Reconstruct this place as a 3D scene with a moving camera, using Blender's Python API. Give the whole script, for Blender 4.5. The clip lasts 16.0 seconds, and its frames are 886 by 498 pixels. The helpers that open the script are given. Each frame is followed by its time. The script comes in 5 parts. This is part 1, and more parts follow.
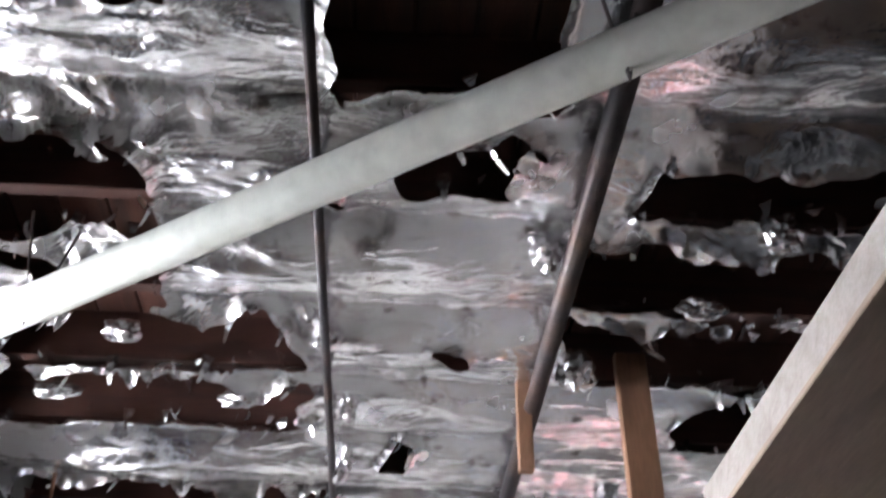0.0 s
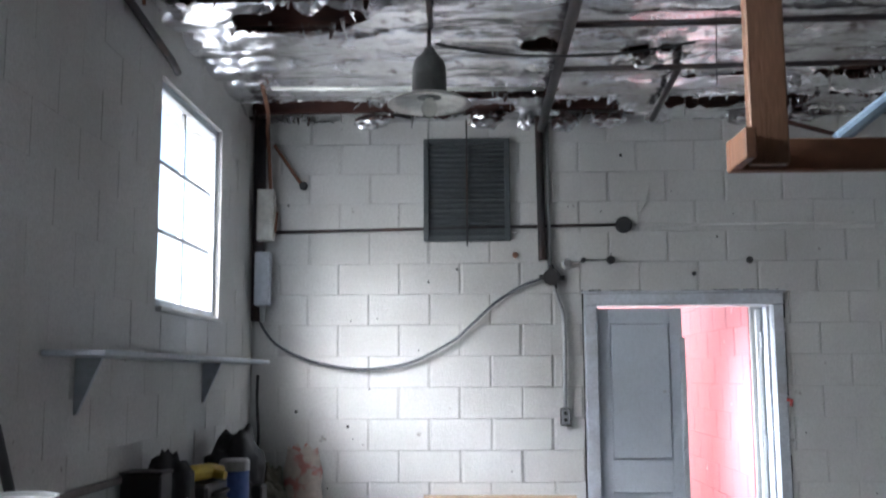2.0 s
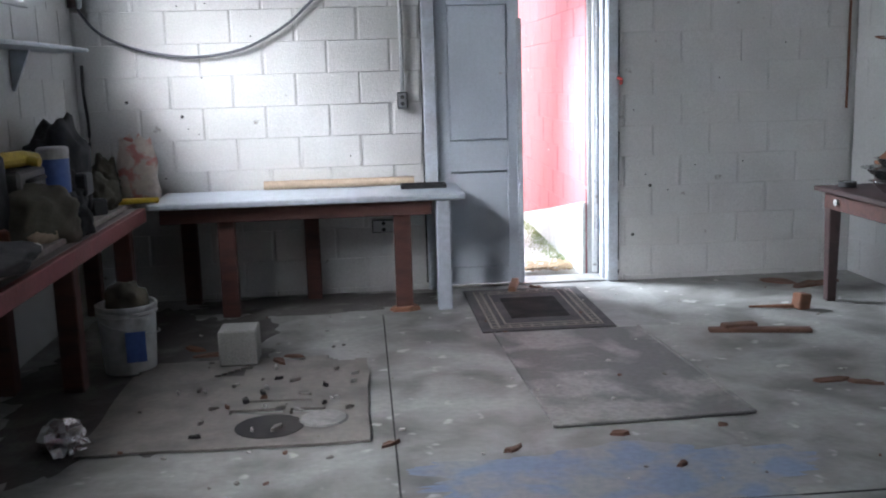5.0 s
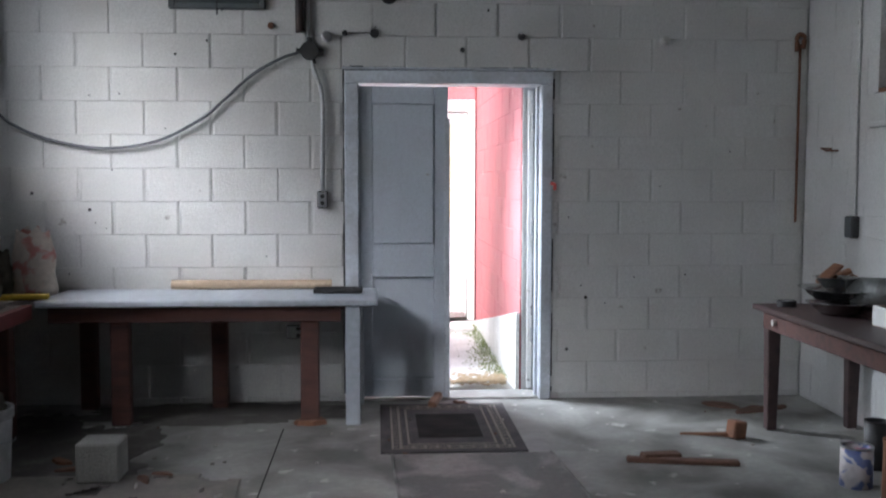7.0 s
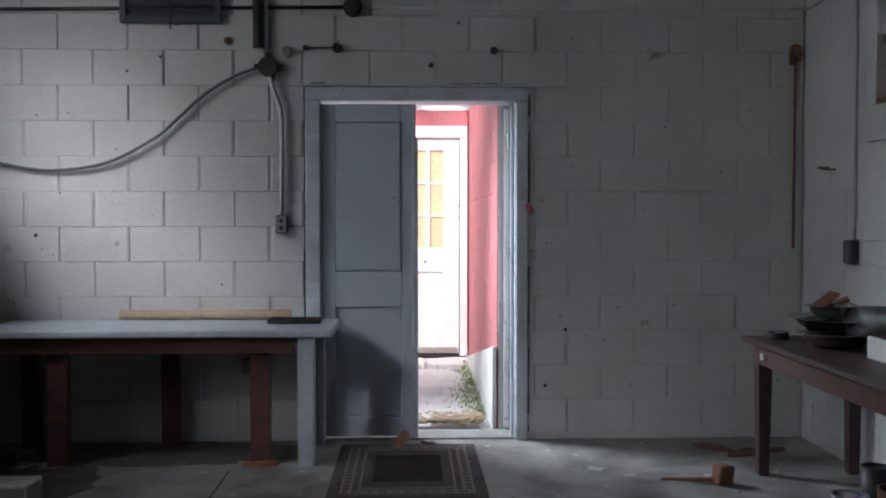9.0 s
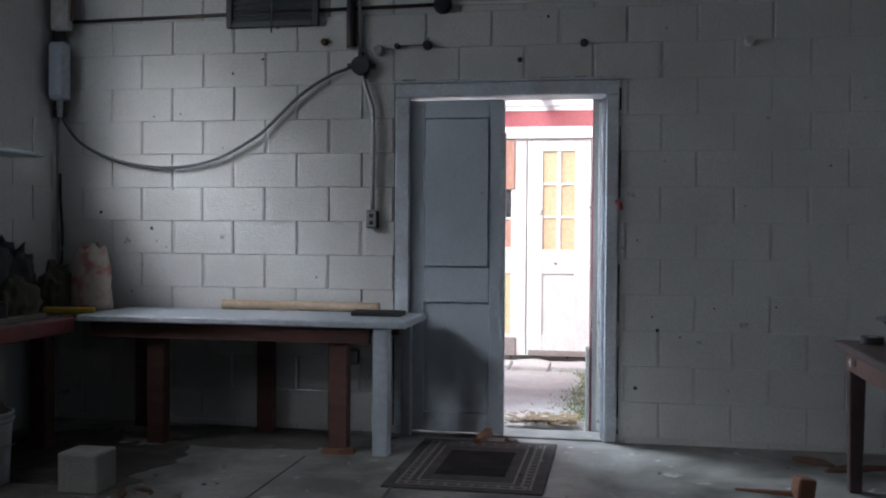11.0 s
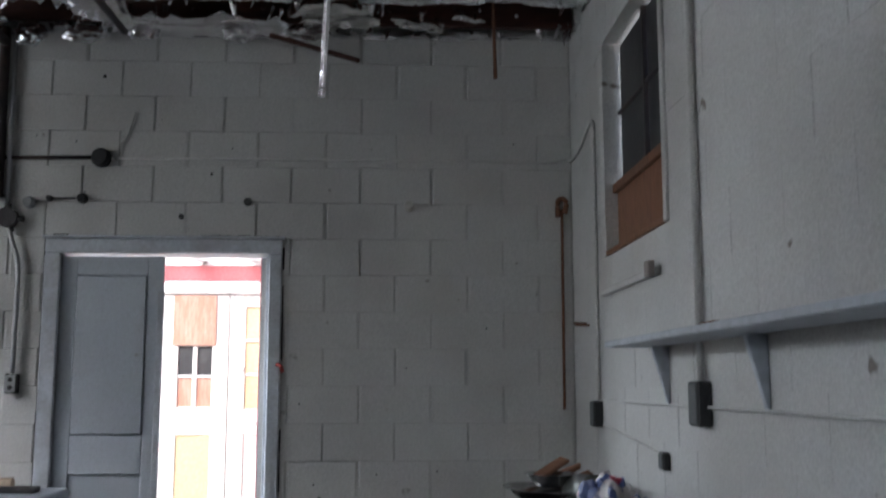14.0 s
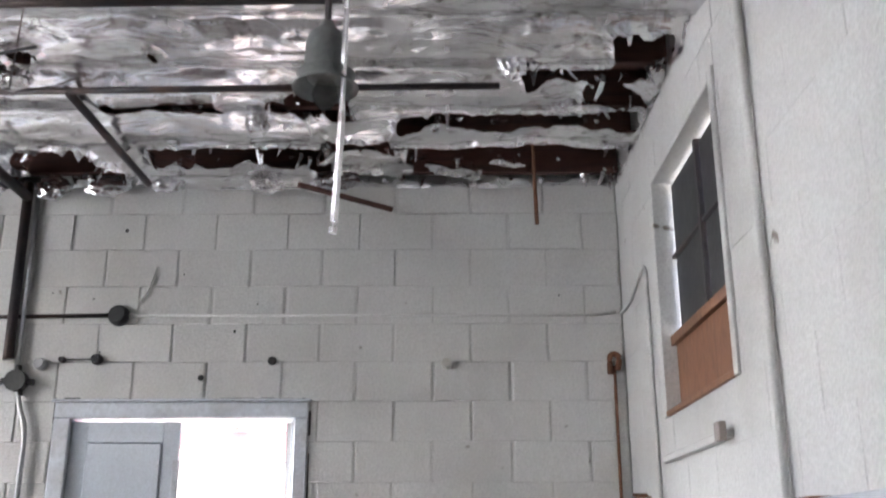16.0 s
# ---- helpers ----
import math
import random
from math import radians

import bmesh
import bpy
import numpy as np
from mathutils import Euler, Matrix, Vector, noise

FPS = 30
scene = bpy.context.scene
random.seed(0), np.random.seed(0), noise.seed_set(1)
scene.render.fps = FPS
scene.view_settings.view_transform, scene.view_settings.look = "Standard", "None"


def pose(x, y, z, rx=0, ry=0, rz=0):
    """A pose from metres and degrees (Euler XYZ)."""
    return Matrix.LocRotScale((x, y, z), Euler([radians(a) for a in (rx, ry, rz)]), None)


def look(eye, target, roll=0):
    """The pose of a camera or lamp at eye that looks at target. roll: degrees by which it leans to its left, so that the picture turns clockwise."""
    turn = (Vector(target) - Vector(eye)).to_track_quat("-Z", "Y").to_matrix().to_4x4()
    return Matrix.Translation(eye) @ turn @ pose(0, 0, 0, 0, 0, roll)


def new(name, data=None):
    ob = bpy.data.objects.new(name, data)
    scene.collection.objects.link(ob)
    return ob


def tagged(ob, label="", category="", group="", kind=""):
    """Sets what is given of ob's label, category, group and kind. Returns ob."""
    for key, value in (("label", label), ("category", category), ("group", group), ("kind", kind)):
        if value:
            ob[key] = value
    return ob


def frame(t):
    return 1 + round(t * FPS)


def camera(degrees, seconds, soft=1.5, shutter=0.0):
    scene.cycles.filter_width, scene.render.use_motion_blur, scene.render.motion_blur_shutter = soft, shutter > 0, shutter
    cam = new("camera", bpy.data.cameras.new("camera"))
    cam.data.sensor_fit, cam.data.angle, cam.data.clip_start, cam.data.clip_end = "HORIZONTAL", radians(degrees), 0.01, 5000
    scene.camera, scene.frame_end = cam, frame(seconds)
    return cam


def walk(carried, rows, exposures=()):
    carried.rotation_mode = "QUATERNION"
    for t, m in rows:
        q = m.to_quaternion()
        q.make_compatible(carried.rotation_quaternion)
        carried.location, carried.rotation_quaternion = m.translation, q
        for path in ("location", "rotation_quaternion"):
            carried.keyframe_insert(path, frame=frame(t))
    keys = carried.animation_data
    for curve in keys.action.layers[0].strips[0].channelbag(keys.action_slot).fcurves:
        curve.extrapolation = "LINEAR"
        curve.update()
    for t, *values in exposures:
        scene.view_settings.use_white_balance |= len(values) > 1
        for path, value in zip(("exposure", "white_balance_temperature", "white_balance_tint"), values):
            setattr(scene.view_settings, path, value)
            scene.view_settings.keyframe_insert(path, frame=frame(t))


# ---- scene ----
cam = camera(49.1, 16.0, soft=2.0, shutter=0.3)
PATH = [
    (0, (1.155, 0.099, 1.715), (1.237, 1.659, 2.964), 1.0),
    (0.5, (1.187, 0.083, 1.695), (1.146, 1.797, 2.725), 1.9),
    (1, (1.174, 0.105, 1.675), (1.086, 1.934, 2.479), 1.5),
    (1.5, (1.137, 0.16, 1.651), (1.051, 2.092, 2.158), 0.3),
    (2, (1.126, 0.193, 1.616), (1.058, 2.175, 1.873), -0.3),
    (2.5, (1.116, 0.199, 1.593), (1.033, 2.195, 1.679), -0.3),
    (3, (1.112, 0.194, 1.548), (0.949, 2.183, 1.423), -0.4),
    (3.5, (1.113, 0.184, 1.539), (0.998, 2.165, 1.288), -0.5),
    (4, (1.172, 0.16, 1.538), (1.257, 2.132, 1.214), -0.7),
    (4.5, (1.269, 0.188, 1.485), (1.417, 2.154, 1.15), -2.0),
    (4.7, (1.337, 0.196, 1.479), (1.486, 2.16, 1.13), -1.9),
    (6.8, (2.03, 0.475, 1.454), (2.213, 2.458, 1.26), 0.2),
    (7, (2.081, 0.566, 1.452), (2.214, 2.557, 1.312), 0.1),
    (7.5, (2.143, 0.683, 1.406), (2.313, 2.676, 1.375), 0.2),
    (8, (2.213, 0.772, 1.399), (2.403, 2.762, 1.345), -0.5),
    (10.3, (2.992, 1.108, 1.293), (2.806, 3.098, 1.232), 0.7),
    (10.5, (3.059, 1.102, 1.303), (2.84, 3.09, 1.268), 0.6),
    (11, (3.231, 1.042, 1.26), (2.874, 3.009, 1.223), 0.4),
    (11.5, (3.335, 0.974, 1.253), (3.032, 2.938, 1.022), 0.9),
    (12, (3.531, 0.964, 1.273), (3.223, 2.933, 1.1), 0.2),
    (12.5, (3.709, 0.969, 1.271), (3.501, 2.953, 1.139), 0.8),
    (13, (3.768, 1.051, 1.287), (3.745, 3.049, 1.215), 0.7),
    (13.5, (3.779, 1.132, 1.323), (3.866, 3.127, 1.431), 0.1),
    (14, (3.885, 1.24, 1.347), (3.983, 3.219, 1.616), -0.0),
    (14.5, (3.98, 1.32, 1.366), (4.034, 3.25, 1.887), 1.4),
    (15, (4.002, 1.408, 1.378), (4.006, 3.313, 1.986), 2.8),
    (15.5, (3.951, 1.547, 1.398), (3.957, 3.419, 2.103), 1.5),
    (16, (3.96, 1.688, 1.399), (3.955, 3.597, 1.994), -0.1),
]
EXPOSURE = [(0, 2.9, 6600, 15), (1, 2.9, 6500, 15), (2, 2.2, 6200, 12), (3, 1.6, 6200, 12), (3.5, 1.9, 6150, 11), (4.5, 2.25, 6100, 12), (7, 1.62, 6250, 13),
            (8, 1.05, 6250, 13), (10.5, 0.8, 6100, 12), (11.5, 0.8, 6050, 10), (12.5, 1.1, 6250, 11), (13.5, 1.15, 6300, 12), (14, 1.3, 6350, 12), (14.5, 1.8, 6400, 12), (15, 2.2, 6600, 14),
            (15.5, 2.75, 6700, 15), (16, 3.1, 6700, 16)]
walk(cam, [(t, look(eye, target, roll)) for t, eye, target, roll in PATH], EXPOSURE)

# ---- world, sun, window light, added door lamp ----
world = bpy.data.worlds.new("overcast_sky")
scene.world = world
world.use_nodes = True
wn = world.node_tree.nodes
sky = wn.new("ShaderNodeTexSky")
sky.sky_type, sky.sun_disc = "NISHITA", False
sky.sun_elevation, sky.sun_rotation, sky.dust_density = radians(40), radians(215), 4.0
wn["Background"].inputs["Strength"].default_value = 0.15
world.node_tree.links.new(sky.outputs[0], wn["Background"].inputs["Color"])
sun = new("sun", bpy.data.lights.new("sun", "SUN"))
sun.data.energy, sun.data.angle, sun.data.color = 4.6, radians(42), (0.94, 0.955, 1.0)
sun.matrix_world = look((0, 0, 20), (3.2, 4.4, 15.4))


def area_lamp(name, x, y, z, w, h, target, watts, spread):
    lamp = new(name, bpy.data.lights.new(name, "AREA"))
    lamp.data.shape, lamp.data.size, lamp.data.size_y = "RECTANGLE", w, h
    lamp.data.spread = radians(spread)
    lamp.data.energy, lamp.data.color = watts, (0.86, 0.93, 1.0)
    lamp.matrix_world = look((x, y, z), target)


area_lamp("window_light_far", -0.60, 5.45, 2.55, 1.0, 1.0, (1.2, 6.6, 1.6), 3, 145)
area_lamp("window_light_near", -0.60, 2.45, 2.82, 1.0, 0.5, (4.0, 2.9, 1.0), 8, 115)

# Added fill lamp, hidden behind the shut leaf; brightens the floor by the door.
area_lamp("door_fill_lamp", 1.72, 7.78, 1.95, 0.7, 0.9, (3.75, 6.50, 0.0), 13, 80)

# ---- materials ----


def mix_col(nt, fac, a, b):
    n = nt.nodes.new("ShaderNodeMix")
    n.data_type = "RGBA"
    for sock, v in ((n.inputs[0], fac), (n.inputs[6], a), (n.inputs[7], b)):
        if isinstance(v, bpy.types.NodeSocket):
            nt.links.new(v, sock)
        elif isinstance(v, (tuple, list)):
            sock.default_value = (*v, 1)
        else:
            sock.default_value = v
    return n.outputs[2]


def ramp(nt, src, lo, hi):
    n = nt.nodes.new("ShaderNodeMapRange")
    nt.links.new(src, n.inputs[0])
    n.inputs[1].default_value, n.inputs[2].default_value = lo, hi
    return n.outputs[0]


def noise_tex(nt, scale, detail=4, stretch=None, distort=0.0):
    co = nt.nodes.new("ShaderNodeNewGeometry").outputs["Position"]
    if stretch:
        m = nt.nodes.new("ShaderNodeMapping")
        m.inputs["Scale"].default_value = stretch
        nt.links.new(co, m.inputs[0])
        co = m.outputs[0]
    n = nt.nodes.new("ShaderNodeTexNoise")
    nt.links.new(co, n.inputs["Vector"])
    n.inputs["Scale"].default_value, n.inputs["Detail"].default_value = scale, detail
    n.inputs["Distortion"].default_value = distort
    return n.outputs[0]


def mat(name, col, dirt=None, rough=0.7, metal=0.0, grain=60.0, stain=3.0, amount=0.6, bump=0.15, stretch=None,
        vary=0.0, spots=None, cut=(0.45, 0.7), spec=0.5):
    """A surface with stains at a large scale, grain at a small one, and relief."""
    m = bpy.data.materials.new(name)
    m.use_nodes = True
    nt = m.node_tree
    bs = nt.nodes["Principled BSDF"]
    dirt = dirt or tuple(c * 0.6 for c in col)
    f = ramp(nt, noise_tex(nt, stain, 5, stretch, 0.4), *cut)
    mul = nt.nodes.new("ShaderNodeMath")
    mul.operation = "MULTIPLY"
    nt.links.new(f, mul.inputs[0])
    mul.inputs[1].default_value = amount
    c = mix_col(nt, mul.outputs[0], col, dirt)
    g = noise_tex(nt, grain, 3, stretch)
    c = mix_col(nt, ramp(nt, g, 0.3, 1.3), c, tuple(x * 0.5 for x in col))
    if spots:
        c = mix_col(nt, ramp(nt, noise_tex(nt, spots[1], 2), spots[2], spots[2] + 0.06), c, spots[0])
    if vary:
        r = nt.nodes.new("ShaderNodeObjectInfo").outputs["Random"]
        mm = nt.nodes.new("ShaderNodeMath")
        mm.operation = "MULTIPLY"
        nt.links.new(r, mm.inputs[0])
        mm.inputs[1].default_value = vary
        c = mix_col(nt, mm.outputs[0], c, dirt)
    nt.links.new(c, bs.inputs["Base Color"])
    bs.inputs["Roughness"].default_value, bs.inputs["Metallic"].default_value = rough, metal
    bs.inputs["Specular IOR Level"].default_value = spec
    if bump:
        b = nt.nodes.new("ShaderNodeBump")
        b.inputs["Strength"].default_value, b.inputs["Distance"].default_value = bump, 0.01
        nt.links.new(g, b.inputs["Height"])
        nt.links.new(b.outputs[0], bs.inputs["Normal"])
    return m


BLOCK = mat("painted_block", (0.60, 0.60, 0.585), (0.44, 0.43, 0.405), 0.75, grain=90, stain=1.6, amount=0.5, bump=0.3, vary=0.22,
            spots=((0.16, 0.13, 0.11), 9.0, 0.74))
MORTAR = mat("painted_mortar", (0.55, 0.55, 0.535), (0.42, 0.41, 0.385), 0.85, grain=120, bump=0.5)
CONCRETE = mat("concrete_floor", (0.31, 0.305, 0.285), (0.085, 0.078, 0.07), 0.6, grain=26, stain=2.6, amount=0.92, bump=0.35,
               spots=((0.42, 0.40, 0.37), 7.0, 0.66), cut=(0.38, 0.66))
BLUEPAINT = mat("blue_paint_stain", (0.17, 0.21, 0.30), (0.24, 0.24, 0.235), 0.6, grain=30, stain=5.0, amount=1.0, cut=(0.42, 0.56))
DOORPAINT = mat("pale_blue_door_paint", (0.55, 0.60, 0.66), (0.44, 0.47, 0.50), 0.5, grain=150, stain=1.6, amount=0.4, bump=0.03, spots=((0.30, 0.29, 0.28), 11.0, 0.76))
# Floor dirt colour, darkened to carry the shade by the benches too.
DIRTSHADE = mat("floor_dirt_and_shade", (0.055, 0.048, 0.042), (0.15, 0.14, 0.125), 0.75, grain=45, stain=5.0, amount=0.9, bump=0.4, cut=(0.5, 0.72))
GREYPAINT = mat("grey_blue_paint", (0.46, 0.50, 0.55), (0.35, 0.37, 0.40), 0.5, grain=25, stain=2.5, amount=0.5, bump=0.04)
TRIM = mat("pale_grey_trim", (0.58, 0.62, 0.67), (0.36, 0.36, 0.37), 0.5, grain=50, stain=5, amount=0.6, bump=0.1)
REDBENCH = mat("red_bench_paint", (0.24, 0.05, 0.05), (0.12, 0.05, 0.04), 0.55, grain=30, stain=4, amount=0.7)
REDWOOD = mat("red_brown_wood", (0.10, 0.038, 0.028), (0.045, 0.022, 0.018), 0.7, grain=22, stain=2.5, stretch=(1, 8, 8), amount=0.8)
DECK = mat("dark_roof_board", (0.13, 0.05, 0.035), (0.035, 0.02, 0.016), 0.8, grain=25, stain=2, stretch=(8, 1, 8), amount=0.9)
PINE = mat("bare_pine", (0.25, 0.125, 0.07), (0.13, 0.065, 0.035), 0.6, grain=18, stain=3, stretch=(7, 7, 1), amount=0.6)
PLY = mat("weathered_plywood", (0.27, 0.19, 0.145), (0.17, 0.115, 0.09), 0.7, grain=16, stain=2.5, stretch=(6, 1, 1), amount=0.7)
GREYWOOD = mat("grey_wood", (0.30, 0.26, 0.24), (0.17, 0.14, 0.13), 0.75, grain=18, stretch=(1, 6, 6))
TABLEWOOD = mat("dark_table_wood", (0.065, 0.036, 0.034), (0.028, 0.018, 0.018), 0.45, grain=20, stretch=(6, 1, 6), amount=0.8)
RUSTWOOD = mat("orange_brown_wood", (0.25, 0.11, 0.055), (0.12, 0.055, 0.032), 0.6, grain=14, stain=4, stretch=(1, 6, 2))
DARKMETAL = mat("dark_iron_pipe", (0.055, 0.05, 0.055), (0.14, 0.07, 0.04), 0.5, 0.5, grain=40, amount=0.6)
GALV = mat("galvanised_conduit", (0.44, 0.45, 0.46), (0.28, 0.28, 0.28), 0.42, 0.7, grain=50)
DULLPIPE = mat("dull_sheet_iron", (0.20, 0.21, 0.20), (0.10, 0.085, 0.07), 0.5, 0.6, grain=40, stain=7, amount=0.7)
PIPEWHITE = mat("white_pvc", (0.74, 0.75, 0.70), (0.58, 0.58, 0.52), 0.4, grain=20, amount=0.4, bump=0.03)
BLACK = mat("black_rubber", (0.022, 0.022, 0.024), (0.06, 0.055, 0.05), 0.6, grain=60)
CABLE = mat("grey_cable", (0.09, 0.095, 0.11), (0.05, 0.05, 0.055), 0.5, grain=80)
VENT = mat("dark_grey_louvre", (0.075, 0.085, 0.09), (0.045, 0.05, 0.05), 0.6, grain=50)
RUG = mat("charcoal_rug", (0.055, 0.05, 0.052), (0.12, 0.11, 0.10), 0.95, grain=140, stain=6, bump=0.5)
RUGDARK = mat("black_rug_pile", (0.03, 0.028, 0.028), (0.06, 0.055, 0.05), 1.0, grain=140, stain=6, bump=0.5, spec=0.05)
RUGPALE = mat("rug_pale_band", (0.24, 0.21, 0.18), (0.13, 0.11, 0.10), 0.95, grain=140, stain=6, bump=0.5)
PLATE = mat("worn_dark_mat", (0.12, 0.115, 0.11), (0.27, 0.255, 0.24), 0.7, grain=40, stain=3, amount=0.9, cut=(0.46, 0.58))
CARD = mat("dirty_sheet", (0.20, 0.18, 0.16), (0.09, 0.08, 0.075), 0.8, grain=35, stain=4, amount=0.8)
CARDTUBE = mat("cardboard_tube", (0.50, 0.38, 0.27), (0.36, 0.27, 0.19), 0.8, grain=50)
BUCKET = mat("white_bucket_plastic", (0.50, 0.51, 0.51), (0.24, 0.22, 0.21), 0.45, grain=25, stain=7, amount=0.7)
BLACKPLASTIC = mat("black_plastic", (0.03, 0.03, 0.032), (0.09, 0.085, 0.08), 0.5, grain=40)
ORANGE = mat("orange_plastic", (0.75, 0.26, 0.03), (0.45, 0.14, 0.03), 0.4, grain=20, amount=0.4)
BLUE = mat("blue_print", (0.06, 0.13, 0.40), (0.10, 0.14, 0.28), 0.5, grain=40, amount=0.4)
RED = mat("red_print", (0.55, 0.07, 0.06), (0.35, 0.06, 0.05), 0.5, grain=40)
YELLOW = mat("yellow_plastic", (0.66, 0.46, 0.04), (0.42, 0.28, 0.05), 0.5, grain=40)
TARP = mat("charcoal_tarp", (0.03, 0.03, 0.033), (0.06, 0.057, 0.055), 0.8, grain=30, stain=6)
CANVAS = mat("khaki_cloth", (0.12, 0.11, 0.08), (0.05, 0.045, 0.035), 0.9, grain=80, stain=6)
BAG = mat("pale_paper_bag", (0.58, 0.50, 0.44), (0.50, 0.16, 0.14), 0.75, grain=30, stain=9, amount=0.9, cut=(0.52, 0.60))
PRINTBAG = mat("printed_plastic_bag", (0.66, 0.62, 0.62), (0.10, 0.16, 0.42), 0.35, grain=30, stain=11, amount=1.0, cut=(0.50, 0.54),
               spots=((0.5, 0.06, 0.10), 12.0, 0.62))
STEEL = mat("stainless_steel", (0.62, 0.62, 0.62), (0.45, 0.44, 0.42), 0.18, 1.0, grain=30, amount=0.4, bump=0.02)
ENAMEL = mat("white_enamel", (0.62, 0.62, 0.58), (0.34, 0.30, 0.26), 0.35, grain=30, stain=9)
LAMPGREY = mat("grey_lamp_housing", (0.15, 0.16, 0.155), (0.08, 0.085, 0.08), 0.55, grain=60, stain=9)
RUST = mat("rusty_iron", (0.20, 0.085, 0.045), (0.09, 0.045, 0.03), 0.85, grain=60, stain=12)
BARK = mat("torn_bark_wood", (0.14, 0.07, 0.045), (0.07, 0.035, 0.025), 0.85, grain=40, stain=10)
CINDER = mat("bare_cinder_block", (0.32, 0.31, 0.29), (0.26, 0.25, 0.24), 0.9, grain=90, stain=6, bump=0.6)
LITTER = mat("pale_litter", (0.44, 0.42, 0.39), (0.30, 0.27, 0.24), 0.8, grain=40)
REDBLOCK = mat("red_painted_block", (0.45, 0.12, 0.13), (0.34, 0.11, 0.11), 0.7, grain=70, stain=3, bump=0.4, vary=0.2,
               spots=((0.6, 0.5, 0.48), 12.0, 0.72))
WHITEPEEL = mat("peeling_white_paint", (0.78, 0.78, 0.75), (0.62, 0.61, 0.57), 0.6, grain=40, stain=5, amount=0.6, stretch=(3, 3, 1),
                spots=((0.16, 0.13, 0.11), 9.0, 0.70))
YARD = mat("yard_concrete", (0.66, 0.65, 0.61), (0.46, 0.44, 0.38), 0.9, grain=40, stain=2.5, amount=0.8)
GRASS = mat("dry_grass", (0.26, 0.31, 0.13), (0.30, 0.26, 0.12), 0.9, grain=60, stain=8)
STRAW = mat("dead_leaves", (0.38, 0.28, 0.16), (0.22, 0.14, 0.08), 0.9, grain=60, stain=8)
CURTAIN = mat("ochre_blind", (0.66, 0.54, 0.32), (0.56, 0.45, 0.28), 0.8, grain=30)
REDBLIND = mat("faded_red_board", (0.46, 0.24, 0.17), (0.56, 0.40, 0.33), 0.8, grain=18, stretch=(6, 1, 1), stain=5)
BLUEBAR = mat("pale_blue_paint", (0.30, 0.42, 0.55), (0.50, 0.55, 0.58), 0.5, grain=30)
HOLE = mat("dark_hole", (0.02, 0.018, 0.018), (0.04, 0.035, 0.03), 0.9, grain=60, bump=0)


def foil_material():
    m = bpy.data.materials.new("crinkled_foil_facing")
    m.use_nodes = True
    nt = m.node_tree
    bs = nt.nodes["Principled BSDF"]
    c = mix_col(nt, ramp(nt, noise_tex(nt, 2.2, 6, None, 0.6), 0.46, 0.80), (0.86, 0.85, 0.87), (0.50, 0.48, 0.47))
    c = mix_col(nt, ramp(nt, noise_tex(nt, 13, 4), 0.60, 0.74), c, (0.24, 0.21, 0.19))
    nt.links.new(c, bs.inputs["Base Color"])
    bs.inputs["Metallic"].default_value = 0.92
    nt.links.new(ramp(nt, noise_tex(nt, 5, 4), 0.18, 1.9), bs.inputs["Roughness"])
    b1 = nt.nodes.new("ShaderNodeBump")
    b1.inputs["Strength"].default_value, b1.inputs["Distance"].default_value = 0.7, 0.03
    nt.links.new(noise_tex(nt, 6, 4, (0.55, 1.5, 1), 0.9), b1.inputs["Height"])
    b2 = nt.nodes.new("ShaderNodeBump")
    b2.inputs["Strength"].default_value, b2.inputs["Distance"].default_value = 0.28, 0.005
    nt.links.new(noise_tex(nt, 70, 3), b2.inputs["Height"])
    nt.links.new(b1.outputs[0], b2.inputs["Normal"])
    nt.links.new(b2.outputs[0], bs.inputs["Normal"])
    return m


FOIL = foil_material()


def glass_material(name, col, rough):
    m = bpy.data.materials.new(name)
    m.use_nodes = True
    bs = m.node_tree.nodes["Principled BSDF"]
    bs.inputs["Base Color"].default_value = (*col, 1)
    bs.inputs["Roughness"].default_value, bs.inputs["Transmission Weight"].default_value = rough, 1.0
    bs.inputs["IOR"].default_value = 1.1
    return m


GLASS = glass_material("window_glass", (0.95, 0.97, 0.97), 0.05)
BULB = glass_material("clear_bulb_glass", (0.9, 0.9, 0.88), 0.08)
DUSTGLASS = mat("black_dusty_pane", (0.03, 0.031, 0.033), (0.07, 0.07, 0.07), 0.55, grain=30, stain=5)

# ---- builders ----
BASE = {}


def thing(name, at, label, category, group="", kind=""):
    ob = new(name)
    ob.location = at
    BASE[ob.name] = Vector(at)
    return tagged(ob, label, category, group, kind)


def base_of(ob):
    return BASE.get(ob.name, Vector((0, 0, 0)))


def part(name, bm, material, parent=None, label="", smooth=False):
    """Links a bmesh given in world metres as one mesh, under a thing or a part."""
    me = bpy.data.meshes.new(name)
    if parent is not None:
        bm.transform(Matrix.Translation(-base_of(parent)))
    bmesh.ops.recalc_face_normals(bm, faces=bm.faces)
    if smooth:
        for f in bm.faces:
            f.smooth = True
    bm.to_mesh(me)
    bm.free()
    me.materials.append(material)
    ob = new(name, me)
    if parent is not None:
        ob.parent = parent
        BASE[ob.name] = base_of(parent)
    if label:
        ob["label"] = label
    return ob


